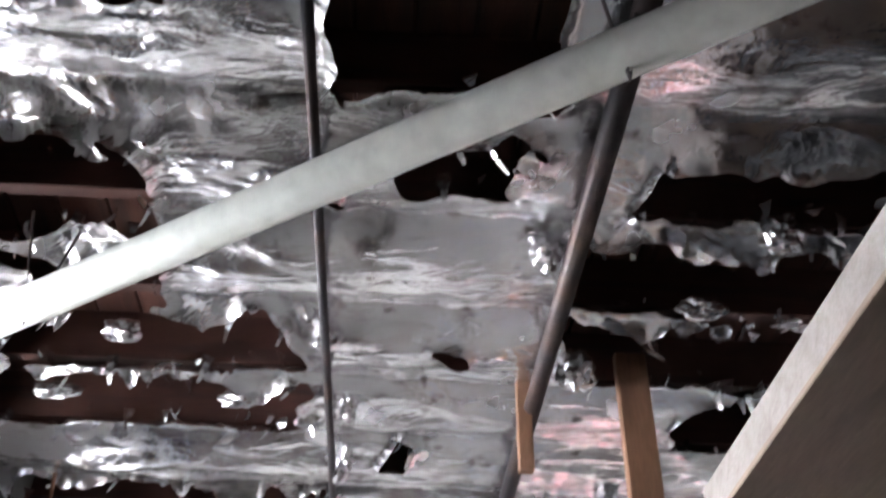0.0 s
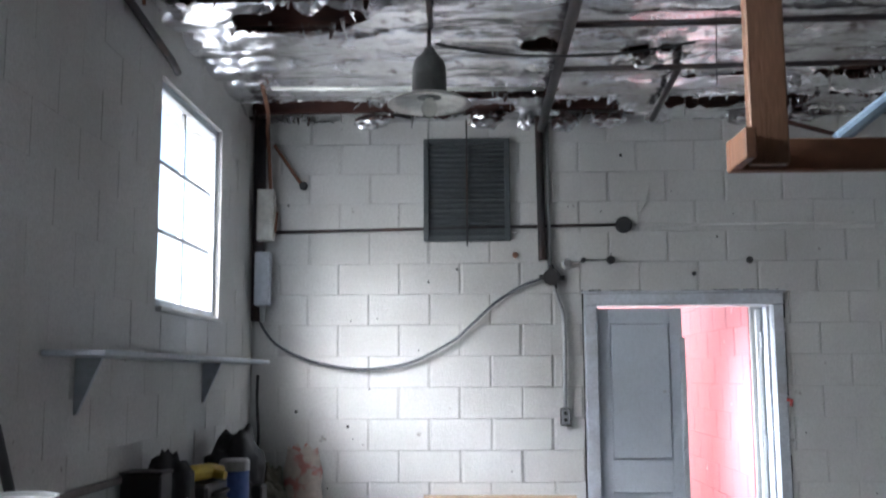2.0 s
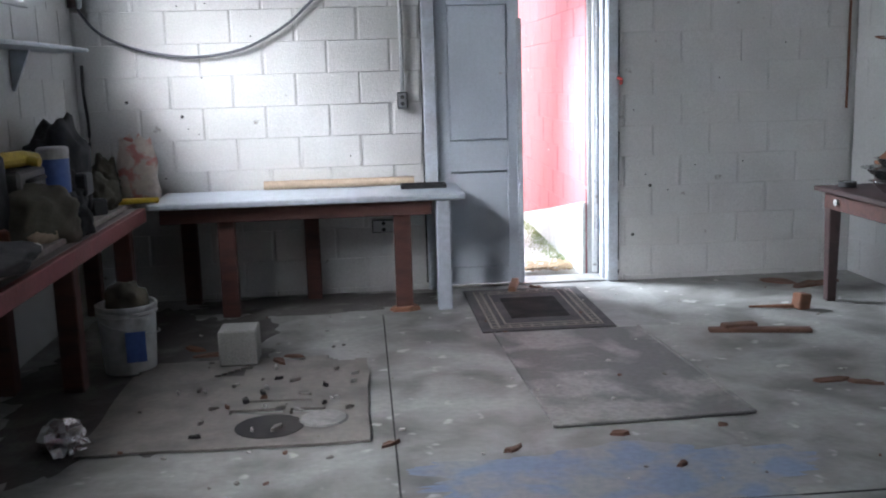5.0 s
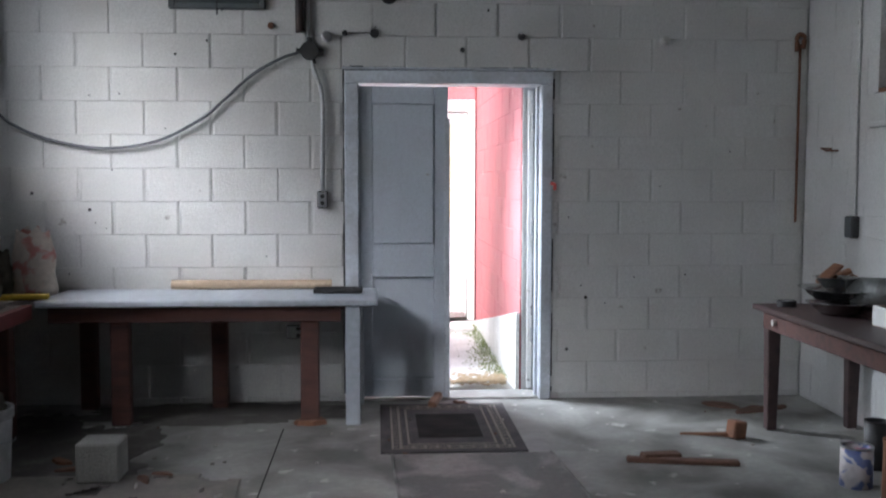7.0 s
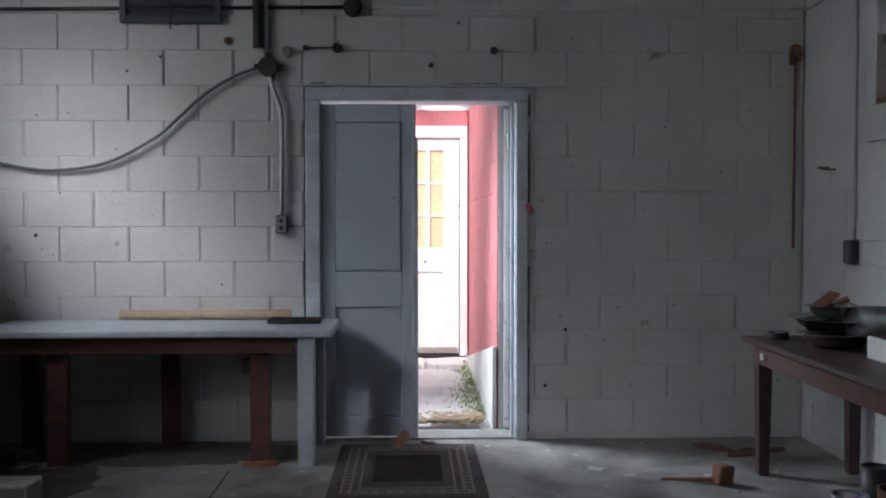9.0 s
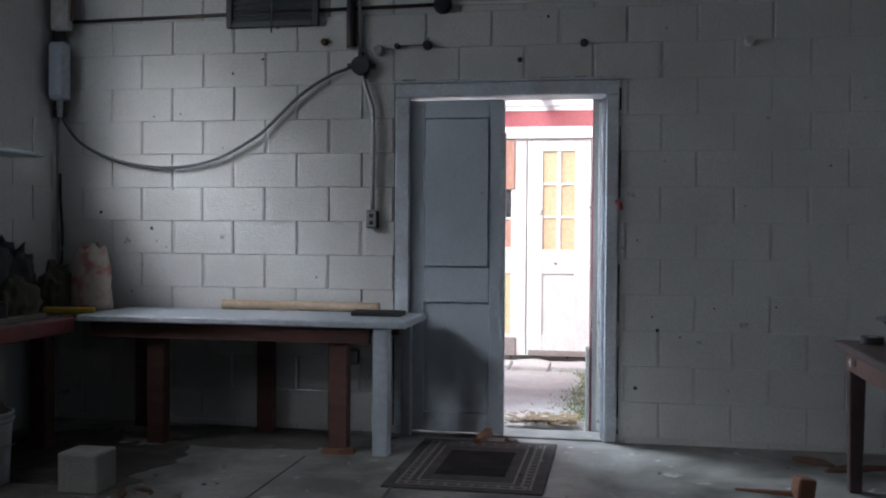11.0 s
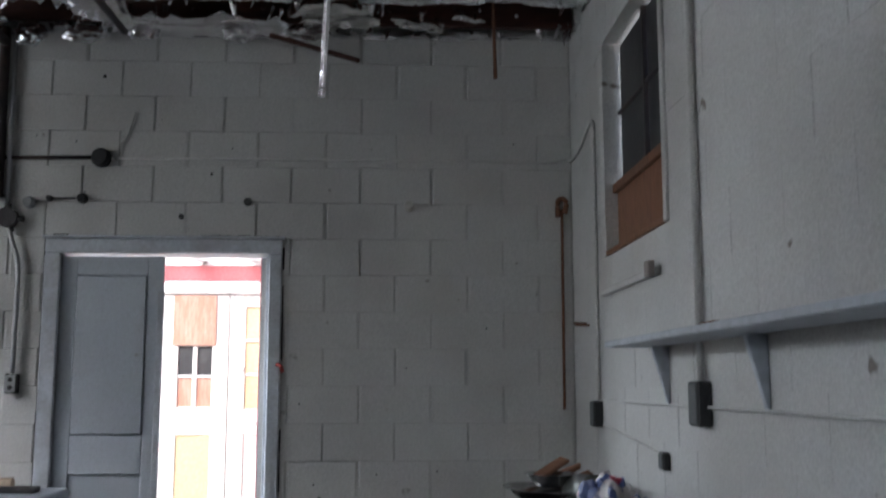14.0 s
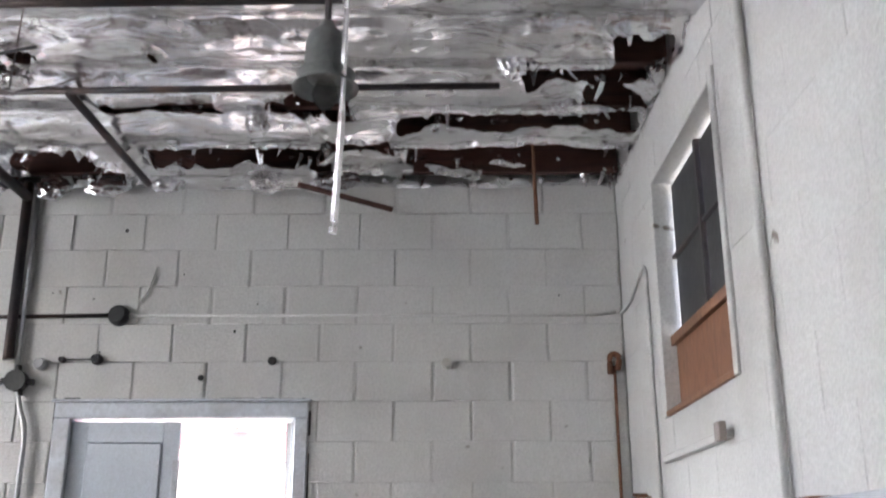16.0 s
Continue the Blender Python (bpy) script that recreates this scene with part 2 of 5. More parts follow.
def bm_box(x0, x1, y0, y1, z0, z1, bev=0.004, bm=None, turn=None):
    own = bmesh.new()
    c = bmesh.ops.create_cube(own, size=1)
    s = Matrix.Diagonal((x1 - x0, y1 - y0, z1 - z0, 1))
    bmesh.ops.transform(own, matrix=s, verts=own.verts)
    if bev:
        bmesh.ops.bevel(own, geom=own.edges[:], offset=bev, segments=1, affect="EDGES")
    if turn is not None:
        own.transform(turn)
    own.transform(Matrix.Translation(((x0 + x1) / 2, (y0 + y1) / 2, (z0 + z1) / 2)))
    return join(bm, own)


def join(bm, own):
    if bm is None:
        return own
    me = bpy.data.meshes.new("tmp")
    own.to_mesh(me)
    own.free()
    bm.from_mesh(me)
    bpy.data.meshes.remove(me)
    return bm


def bm_tube(points, r, seg=10, bm=None, caps=True):
    """A round bar along a line of points; r may be a list."""
    own = bm or bmesh.new()
    pts = [Vector(p) for p in points]
    rs = r if isinstance(r, (list, tuple)) else [r] * len(pts)
    rings = []
    up = Vector((0.0123, 0.0345, 1)).normalized()
    for i, p in enumerate(pts):
        d = (pts[min(i + 1, len(pts) - 1)] - pts[max(i - 1, 0)]).normalized()
        a = d.cross(up)
        if a.length < 0.05:
            a = d.cross(Vector((1, 0.1, 0)))
        a.normalize()
        b = d.cross(a)
        rings.append([own.verts.new(p + rs[i] * (math.cos(t) * a + math.sin(t) * b))
                      for t in [2 * math.pi * k / seg for k in range(seg)]])
    for u, v in zip(rings, rings[1:]):
        for k in range(seg):
            own.faces.new((u[k], u[(k + 1) % seg], v[(k + 1) % seg], v[k]))
    if caps:
        own.faces.new(rings[0][::-1])
        own.faces.new(rings[-1])
    return own


def bm_lathe(profile, at, seg=24, bm=None, turn=None):
    """Turns (radius, height) pairs about an upright axis at a place."""
    own = bmesh.new()
    rings = []
    for r, z in profile:
        rings.append([own.verts.new((max(r, 1e-4) * math.cos(2 * math.pi * k / seg), max(r, 1e-4) * math.sin(2 * math.pi * k / seg), z))
                      for k in range(seg)])
    for u, v in zip(rings, rings[1:]):
        for k in range(seg):
            own.faces.new((u[k], u[(k + 1) % seg], v[(k + 1) % seg], v[k]))
    if turn is not None:
        own.transform(turn)
    own.transform(Matrix.Translation(at))
    return join(bm, own)


def bm_lump(at, size, seed, rough=0.25, sub=3, flat=True, freq=2.2):
    """A crumpled, sagging heap of cloth or paper, flat below."""
    own = bmesh.new()
    bmesh.ops.create_icosphere(own, subdivisions=sub, radius=1)
    for v in own.verts:
        n = noise.noise(v.co * freq + Vector((seed * 7.1, 0, 0))) + 0.5 * noise.noise(v.co * freq * 2.7 + Vector((0, seed * 3.3, 0)))
        v.co *= 1 + rough * n
        v.co = Vector((v.co.x * size[0], v.co.y * size[1], v.co.z * size[2]))
        if flat and v.co.z < -0.45 * size[2]:
            v.co.z = -0.45 * size[2]
    own.transform(Matrix.Translation((at[0], at[1], at[2] + 0.45 * size[2])))
    return own


def bm_chip(at, sx, sy, seed, turn=0.0, h=0.012):
    """A splintered flat fragment lying on the floor."""
    own = bmesh.new()
    rnd = random.Random(seed)
    n = 9
    ring = []
    for k in range(n):
        a = 2 * math.pi * k / n
        s = 0.65 + 0.5 * rnd.random()
        ring.append((sx * s * math.cos(a), sy * s * math.sin(a)))
    lo = [own.verts.new((x, y, 0.0)) for x, y in ring]
    hi = [own.verts.new((x * 0.9, y * 0.9, h * (0.6 + rnd.random()))) for x, y in ring]
    own.faces.new(lo[::-1])
    own.faces.new(hi)
    for k in range(n):
        own.faces.new((lo[k], lo[(k + 1) % n], hi[(k + 1) % n], hi[k]))
    own.transform(pose(at[0], at[1], at[2], 0, 0, turn))
    return own


# ---- large structure ----
WX, EX, NY, SY, TOP = -0.44, 4.94, 6.92, -1.75, 3.42
COURSE, LONG, Z0 = 0.2137, 0.4225, 0.035


def cut_rects(rect, holes):
    """The pieces of a rectangle that remain round rectangular holes."""
    out = [rect]
    for a0, a1, b0, b1 in holes:
        nxt = []
        for u0, u1, v0, v1 in out:
            if u1 <= a0 or u0 >= a1 or v1 <= b0 or v0 >= b1:
                nxt.append((u0, u1, v0, v1))
                continue
            if u0 < a0:
                nxt.append((u0, a0, v0, v1))
            if u1 > a1:
                nxt.append((a1, u1, v0, v1))
            m0, m1 = max(u0, a0), min(u1, a1)
            if v0 < b0:
                nxt.append((m0, m1, v0, b0))
            if v1 > b1:
                nxt.append((m0, m1, b1, v1))
        out = nxt
    return out


def wall_core(name, side, lo, hi, holes, material, label):
    """A thick wall with openings through it; side gives the axis and its two faces."""
    axis, p, q = side
    bm = bmesh.new()
    for u0, u1, v0, v1 in cut_rects((lo, hi, -0.05, 3.75), holes):
        if axis == "y":
            bm_box(u0, u1, p, q, v0, v1, 0, bm)
        else:
            bm_box(p, q, u0, u1, v0, v1, 0, bm)
    ob = part(name, bm, material)
    return tagged(ob, label, "wall", kind="structure")


N_HOLES = [(1.885, 3.205, -0.1, 2.14)]
W_HOLES = [(4.87, 6.03, 1.96, 3.12), (1.9, 3.06, 1.96, 3.12)]
E_HOLES = [(4.88, 6.02, 1.96, 3.10)]
S_HOLES = []
wall_north = wall_core("wall_north", ("y", NY + 0.009, NY + 0.21), WX - 0.2, EX + 0.2, N_HOLES, MORTAR, "painted concrete block wall with a doorway")
wall_west = wall_core("wall_west", ("x", WX - 0.21, WX - 0.01), SY, NY + 0.01, W_HOLES, MORTAR, "painted concrete block wall with two windows")
wall_east = wall_core("wall_east", ("x", EX + 0.01, EX + 0.21), SY, NY + 0.01, E_HOLES, MORTAR, "painted concrete block wall with a boarded window")
# Unseen back wall, made dark so less light bounces into the room.
wall_south = wall_core("wall_south", ("y", SY - 0.2, SY), WX - 0.2, EX + 0.2, S_HOLES, DECK, "unseen back wall coloured dark to cut bounced light")

# floor slab
bm = bmesh.new()
bm_box(WX - 0.2, EX + 0.2, SY - 0.2, NY + 0.25, -0.12, 0.0, 0, bm)
floor = tagged(part("floor", bm, CONCRETE), "worn grey concrete floor with dust and stains", "floor", kind="structure")


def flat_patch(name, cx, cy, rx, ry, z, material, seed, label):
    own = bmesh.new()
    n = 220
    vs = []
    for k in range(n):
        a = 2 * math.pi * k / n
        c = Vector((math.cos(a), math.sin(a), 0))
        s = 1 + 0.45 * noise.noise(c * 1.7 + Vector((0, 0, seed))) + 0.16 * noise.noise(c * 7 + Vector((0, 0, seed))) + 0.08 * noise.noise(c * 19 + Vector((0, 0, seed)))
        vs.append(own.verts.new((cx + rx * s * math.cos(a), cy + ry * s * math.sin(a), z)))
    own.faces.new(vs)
    ob = part(name, own, material)
    return tagged(ob, label, "stain", kind="structure")


flat_patch("floor_patch", 2.35, 3.55, 0.75, 0.28, 0.003, BLUEPAINT, 3.0, "patchy blue paint worn into the concrete floor")

# Dark brown floor, with the benches' shade painted into the same patches.
flat_patch("floor_patch", 0.25, 5.25, 0.72, 1.25, 0.0015, DIRTSHADE, 8.0, "dark floor patch beside the bench, brown dirt with shade painted in")
flat_patch("floor_patch", 1.05, 6.62, 0.85, 0.27, 0.002, DIRTSHADE, 12.0, "dark floor patch under the bench, brown dirt with shade painted in")

# slab joints
for x0, x1, y0, y1 in ((WX, EX, 3.28, 3.29), (1.52, 1.528, 3.29, 6.2)):
    tagged(part("floor_joint", bm_box(x0, x1, y0, y1, 0.001, 0.003, 0), HOLE), "dark crack between floor slabs", "joint", kind="structure")

# roof: boards, joists and the torn foil below them
JOISTS = [-1.34 + 0.43 * k for k in range(20)]
bm = bmesh.new()
for i in range(38):
    x = WX - 0.2 + 0.15 * i
    bm_box(x, x + 0.144, SY - 0.2, NY + 0.2, 3.64, 3.665, 0.003, bm)
# Unseen slab added to stop sky light leaking between the boards.
roof = tagged(part("roof", bm_box(WX - 0.4, EX + 0.4, SY - 0.4, NY + 0.22, 3.67, 3.75, 0), DECK), "unseen flat roof slab added above the boards to block sky light", "roof", kind="structure")
ceiling_boards = tagged(part("ceiling_boards", bm, DECK), "dark red-brown roof boards above the joists", "ceiling", kind="structure")
bm = bmesh.new()
for y in JOISTS:
    if y < NY:
        bm_box(WX, EX, y - 0.022, y + 0.022, 3.45, 3.637, 0.003, bm)
ceiling_joists = tagged(part("ceiling_joists", bm, REDWOOD), "dark red-brown wooden ceiling joists", "ceiling", kind="structure")

TORN = [
    (-0.10, 0.90, 2.60, 2.90), (-0.30, 0.86, 2.99, 3.27), (-0.36, 0.90, 3.84, 4.20), (-0.34, 0.68, 4.32, 4.66), (-0.1, 0.55, 4.72, 5.05),
    (0.0, 0.50, 1.84, 2.20), (0.04, 0.42, 2.27, 2.58), (0.98, 1.46, 1.10, 1.66), (1.20, 1.44, 1.80, 1.95), (1.76, 3.2, 1.82, 2.03),
    (1.64, 3.5, 2.17, 2.46), (1.63, 3.5, 2.57, 2.87), (1.04, 1.36, 4.22, 4.34), (1.70, 1.84, 4.00, 4.16), (1.98, 2.14, 4.00, 4.20),
    (-0.42, 0.5, 6.38, 6.86), (0.55, 1.34, 6.44, 6.82), (0.98, 1.58, 6.12, 6.30), (1.72, 2.1, 6.42, 6.66), (2.36, 3.4, 6.34, 6.54), (3.1, 3.5, 5.72, 5.98),
    (3.36, 3.67, 6.18, 6.40), (3.75, 4.88, 6.30, 6.52), (3.75, 4.88, 5.95, 6.09), (4.66, 4.92, 5.18, 5.48), (4.36, 4.92, 5.50, 5.62), (4.55, 4.92, 5.64, 5.80), (4.1, 4.9, 6.45, 6.84), (3.3, 4.1, 6.62, 6.86), (2.35, 2.9, 5.74, 5.88), (1.5, 2.2, 6.62, 6.85),
    (1.15, 1.24, 3.42, 3.56), (1.28, 1.36, 2.70, 2.82), (2.7, 2.76, 5.3, 5.38), (2.2, 2.27, 5.3, 5.38), (1.9, 2.1, 5.3, 5.5),
    (0.5, 0.62, 1.3, 1.4), (2.6, 3.4, 0.9, 1.4), (1.4, 1.6, 5.2, 5.3), (0.8, 0.96, 1.95, 2.05), (2.12, 2.45, 3.03, 3.35), (2.7, 2.8, 3.9, 4.0)]


def torn_at(x, y):
    x, y = x + 0.09 * noise.noise(Vector((x * 3, y * 3, 11.0))), y + 0.06 * noise.noise(Vector((x * 4, y * 4, 17.0)))
    w = 0.09 * noise.noise(Vector((x * 5, y * 5, 2.0))) + 0.06 * noise.noise(Vector((x * 15, y * 15, 5.0))) + 0.03 * noise.noise(Vector((x * 37, y * 37, 7.0)))
    for x0, x1, y0, y1 in TORN:
        m = min(0.4, (x1 - x0) * 0.5, (y1 - y0) * 0.5)
        if x0 - 0.05 < x < x1 + 0.05 and y0 - 0.05 < y < y1 + 0.05:
            d = min(x - x0, x1 - x, y - y0, y1 - y)
            if d + min(w, m * 0.6) > 0:
                return True
    return False


STEP = 0.02
nx, ny = int((EX - WX) / STEP), int((NY - SY) / STEP)


def foil_z(x, y):
    ph = (y - JOISTS[0]) / 0.43
    sag = abs(math.sin(math.pi * ph)) ** 0.8
    return 3.447 - 0.06 * sag + 0.02 * noise.noise(Vector((x * 1.3, y * 2.2, 0))) * sag + 0.016 * noise.noise(Vector((x * 4, y * 11, 4))) + 0.006 * noise.noise(Vector((x * 17, y * 23, 3)))


verts, faces, index = [], [], {}


def foil_vert(i, j):
    if (i, j) not in index:
        x, y = WX + STEP * i, SY + STEP * j
        jx, jy = 0.012 * noise.noise(Vector((x * 9, y * 9, 1))), 0.012 * noise.noise(Vector((x * 9, y * 9, 8)))
        index[(i, j)] = len(verts)
        verts.append((min(max(x + jx, WX), EX), min(y + jy, NY), min(foil_z(x, y), 3.448)))
    return index[(i, j)]


edge_spots = []
for i in range(nx + 1):
    for j in range(ny + 1):
        x, y = WX + STEP * (i + 0.5), SY + STEP * (j + 0.5)
        if torn_at(x, y):
            if y > 0.6 and not (torn_at(x, y - STEP) and torn_at(x + STEP, y) and torn_at(x, y + STEP)):
                edge_spots.append((x, y))
            continue
        faces.append((foil_vert(i, j), foil_vert(i + 1, j), foil_vert(i + 1, j + 1), foil_vert(i, j + 1)))
count = {}
for f in faces:
    for k in range(4):
        e = tuple(sorted((f[k], f[(k + 1) % 4])))
        count[e] = count.get(e, 0) + 1
near = {}
for (p, q), c in count.items():
    if c == 1:
        near.setdefault(p, []).append(q)
        near.setdefault(q, []).append(p)
for turn in range(4):
    moved = {}
    for p, qs in near.items():
        x, y, z = verts[p]
        if WX + 0.03 < x < EX - 0.03 and y < NY - 0.03:
            moved[p] = (0.4 * x + 0.6 * sum(verts[q][0] for q in qs) / len(qs), 0.4 * y + 0.6 * sum(verts[q][1] for q in qs) / len(qs), z - 0.006)
    for p, v in moved.items():
        verts[p] = v
me = bpy.data.meshes.new("ceiling")
me.from_pydata(verts, [], faces)
for p in me.polygons:
    p.use_smooth = True
me.materials.append(FOIL)
ceiling = tagged(new("ceiling", me), "torn silver foil insulation sagging between joists", "ceiling", kind="structure")

# shreds of foil that hang from the torn edges
rnd = random.Random(5)
bm = bmesh.new()
for x, y in edge_spots:
    if rnd.random() > 0.25:
        continue
    w, l = 0.006 + 0.02 * rnd.random(), 0.015 + 0.09 * rnd.random() ** 2
    a, curl = rnd.random() * 6.28, 0.4 + 1.2 * rnd.random()
    prev = None
    for k in range(4):
        f = k / 3
        cx, cy = x + curl * l * f * f * 0.5 * math.cos(a), y + curl * l * f * f * 0.5 * math.sin(a)
        ww = w * (1 - 0.7 * f) * (0.7 + 0.6 * rnd.random())
        z = 3.437 - l * f
        pair = (bm.verts.new((cx - ww * math.sin(a), cy + ww * math.cos(a), z)), bm.verts.new((cx + ww * math.sin(a), cy - ww * math.cos(a), z)))
        if prev:
            bm.faces.new((prev[0], prev[1], pair[1], pair[0]))
        prev = pair
ob = part("foil_shreds", bm, FOIL, None)
tagged(ob, "ragged curling shreds of silver foil hanging from the ceiling", "foil shreds", kind="stuff")

# ---- doorway and its two leaves ----
def panel_leaf(name, w, h, parent_thing, at, rz, material, t=0.035):
    """A two-panel door leaf hinged at its local origin, reaching along local x."""
    m = pose(at[0], at[1], at[2], 0, 0, rz)
    bm = bmesh.new()
    st = 0.09
    bm_box(0, st, -t / 2, t / 2, 0, h, 0.003, bm)
    bm_box(w - st, w, -t / 2, t / 2, 0, h, 0.003, bm)
    for z0, z1 in ((0, 0.12), (0.80, 1.02), (h - 0.11, h)):
        bm_box(st, w - st, -t / 2, t / 2, z0, z1, 0.003, bm)
    bm.transform(m)
    leaf = part(name, bm, material, parent_thing)
    back = bm_box(st - 0.005, w - st + 0.005, 0.006, t / 2 - 0.008, 0.11, h - 0.10, 0)
    back.transform(m)
    part("backing", back, material, leaf)
    for z0, z1, face, gap in ((0.125, 0.795, -t / 2 + 0.018, 0.0), (1.02, h - 0.11, -t / 2 - 0.013, 0.006)):
        p = bm_box(st + gap, w - st - gap, face, 0.005, z0 + gap, z1 - gap, 0.003)
        p.transform(m)
        part("panel", p, material, leaf)
    return leaf


door_1 = thing("door_1", (2.545, NY, 0), "grey-blue double door, one panelled leaf shut and one swung outwards", "door", kind="structure")
for nm, b in (("casing", (1.865, 1.955, NY - 0.03, NY + 0.0, 0, 2.08)), ("casing", (3.15, 3.225, NY - 0.022, NY, 0, 2.08)),
              ("casing", (1.865, 3.225, NY - 0.03, NY, 2.082, 2.165))):
    part(nm, bm_box(*b, 0.006), TRIM, door_1)
part("casing_cap", bm_box(1.85, 3.24, NY - 0.045, NY, 2.167, 2.182, 0.004), TRIM, door_1)
rnd = random.Random(33)
for x in (1.858, 3.231):
    bm = bmesh.new()
    z = 0.05
    while z < 2.1:
        l = rnd.uniform(0.03, 0.16)
        if rnd.random() < 0.8:
            w = rnd.uniform(0.002, 0.006)
            bm_box(x - w, x + w, NY - 0.004, NY - 0.001, z, z + l, 0, bm)
        z += l
    part("gap", bm, HOLE, door_1, "dark ragged crack beside the casing")
bm = bmesh.new()
x = 1.9
while x < 3.2:
    l = rnd.uniform(0.02, 0.12)
    if rnd.random() < 0.6:
        bm_box(x, x + l, NY - 0.004, NY - 0.001, 2.184, 2.188 + 0.006 * rnd.random(), 0, bm)
    x += l
part("gap", bm, HOLE, door_1, "dark ragged crack above the casing")
for b in ((1.885, 1.945, NY + 0.002, NY + 0.21, 0, 2.08), (3.145, 3.205, NY + 0.002, NY + 0.21, 0, 2.08), (1.885, 3.205, NY + 0.002, NY + 0.21, 2.082, 2.14)):
    part("jamb", bm_box(*b, 0.003), TRIM, door_1)
for b in ((1.945, 1.965, NY + 0.05, NY + 0.08, 0, 2.07), (3.125, 3.145, NY + 0.05, NY + 0.08, 0, 2.07)):
    part("stop", bm_box(*b, 0.003), TRIM, door_1)
part("threshold", bm_box(1.945, 3.145, NY + 0.0, NY + 0.24, -0.01, 0.012, 0.004), CONCRETE, door_1)
panel_leaf("door_leaf", 0.585, 2.045, door_1, (1.952, NY + 0.034, 0.02), 0, DOORPAINT)
part("astragal", bm_box(2.515, 2.55, NY - 0.012, NY + 0.009, 0.02, 1.86, 0.004), TRIM, door_1)
open_leaf = panel_leaf("door_leaf", 0.585, 2.045, door_1, (3.118, NY + 0.23, 0.02), 88, WHITEPEEL)
for z in (0.35, 1.08, 1.80):
    part("hinge", bm_tube([(3.128, NY + 0.2, z), (3.128, NY + 0.2, z + 0.1)], 0.011), GALV, door_1, "worn steel hinge")
part("hook", bm_tube([(3.21, NY - 0.045, 1.44), (3.235, NY - 0.06, 1.43), (3.24, NY - 0.03, 1.40)], 0.012), RED, door_1, "small red hook")


# ---- windows ----
def steel_window(name, xin, xout, y0, y1, z0, z1, cols, rws, material, pane, label):
    w = thing(name, ((xin + xout) / 2, (y0 + y1) / 2, z0), label, "window", kind="structure")
    a, b = min(xin, xout), max(xin, xout)
    for bx in ((a, b, y0, y0 + 0.045, z0, z1), (a, b, y1 - 0.045, y1, z0, z1), (a, b, y0 + 0.045, y1 - 0.045, z1 - 0.045, z1),
               (a, b, y0 + 0.045, y1 - 0.045, z0, z0 + 0.04)):
        part("window_frame", bm_box(*bx, 0.004), material, w)
    mid = (a + b) / 2
    iy0, iy1, iz0, iz1 = y0 + 0.045, y1 - 0.045, z0 + 0.04, z1 - 0.045
    for k in range(1, cols):
        y = iy0 + (iy1 - iy0) * k / cols
        part("glazing_bar", bm_box(mid - 0.015, mid + 0.015, y - 0.012, y + 0.012, iz0, iz1, 0.003), material, w)
    for k in range(1, rws):
        z = iz0 + (iz1 - iz0) * k / rws
        part("glazing_bar", bm_box(mid - 0.014, mid + 0.014, iy0, iy1, z - 0.011, z + 0.011, 0.003), material, w)
    for i in range(cols):
        for k in range(rws):
            ya, yb = iy0 + (iy1 - iy0) * i / cols + 0.013, iy0 + (iy1 - iy0) * (i + 1) / cols - 0.013
            za, zb = iz0 + (iz1 - iz0) * k / rws + 0.012, iz0 + (iz1 - iz0) * (k + 1) / rws - 0.012
            p = part("pane", bm_box(mid - 0.003, mid + 0.003, ya, yb, za, zb, 0), pane, w)
            p.visible_shadow = pane is not GLASS
    return w


w1 = steel_window("window_1", WX - 0.03, WX - 0.11, 4.87, 6.03, 1.96, 3.12, 2, 3, TRIM, GLASS, "white-framed window with bright daylight behind")
w2 = steel_window("window_2", WX - 0.03, WX - 0.11, 1.90, 3.06, 1.96, 3.12, 2, 3, TRIM, GLASS, "white-framed window with bright daylight behind")
for w, y0, y1 in ((w1, 4.87, 6.03), (w2, 1.9, 3.06)):
    part("window_sill", bm_box(WX - 0.02, WX + 0.03, y0, y1, 1.93, 1.957, 0.004), BLOCK, w)
w3 = thing("window_3", (EX + 0.1, 5.45, 1.96), "dark dusty window with a plywood board across its lower part", "window", kind="structure")
for bx in ((EX - 0.012, EX + 0.16, 4.88, 4.93, 1.96, 3.10), (EX - 0.012, EX + 0.16, 5.97, 6.02, 1.96, 3.10), (EX - 0.012, EX + 0.16, 4.93, 5.97, 3.05, 3.10),
           (EX - 0.012, EX + 0.16, 4.93, 5.97, 1.96, 1.985)):
    part("window_frame", bm_box(*bx, 0.004), RUSTWOOD if bx[5] < 2 else BLOCK, w3)
part("board", bm_box(EX + 0.055, EX + 0.075, 4.93, 5.97, 1.985, 2.30, 0.003), RUSTWOOD, w3, "orange-brown plywood board")
part("rail", bm_box(EX + 0.03, EX + 0.055, 4.93, 5.97, 2.275, 2.32, 0.003), RUSTWOOD, w3)
for y in (5.45,):
    part("glazing_bar", bm_box(EX + 0.06, EX + 0.10, y - 0.018, y + 0.018, 2.32, 3.05, 0.003), DARKMETAL, w3)
part("glazing_bar", bm_box(EX + 0.065, EX + 0.095, 4.93, 5.97, 2.68, 2.70, 0.003), DARKMETAL, w3)
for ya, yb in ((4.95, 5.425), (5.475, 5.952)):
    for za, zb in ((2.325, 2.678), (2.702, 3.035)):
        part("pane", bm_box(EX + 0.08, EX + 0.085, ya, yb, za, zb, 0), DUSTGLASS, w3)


# ---- things on the north wall ----
def fixed(name, bm, material, label, category, group="", smooth=False):
    return tagged(part(name, bm, material, None, "", smooth), label, category, group)


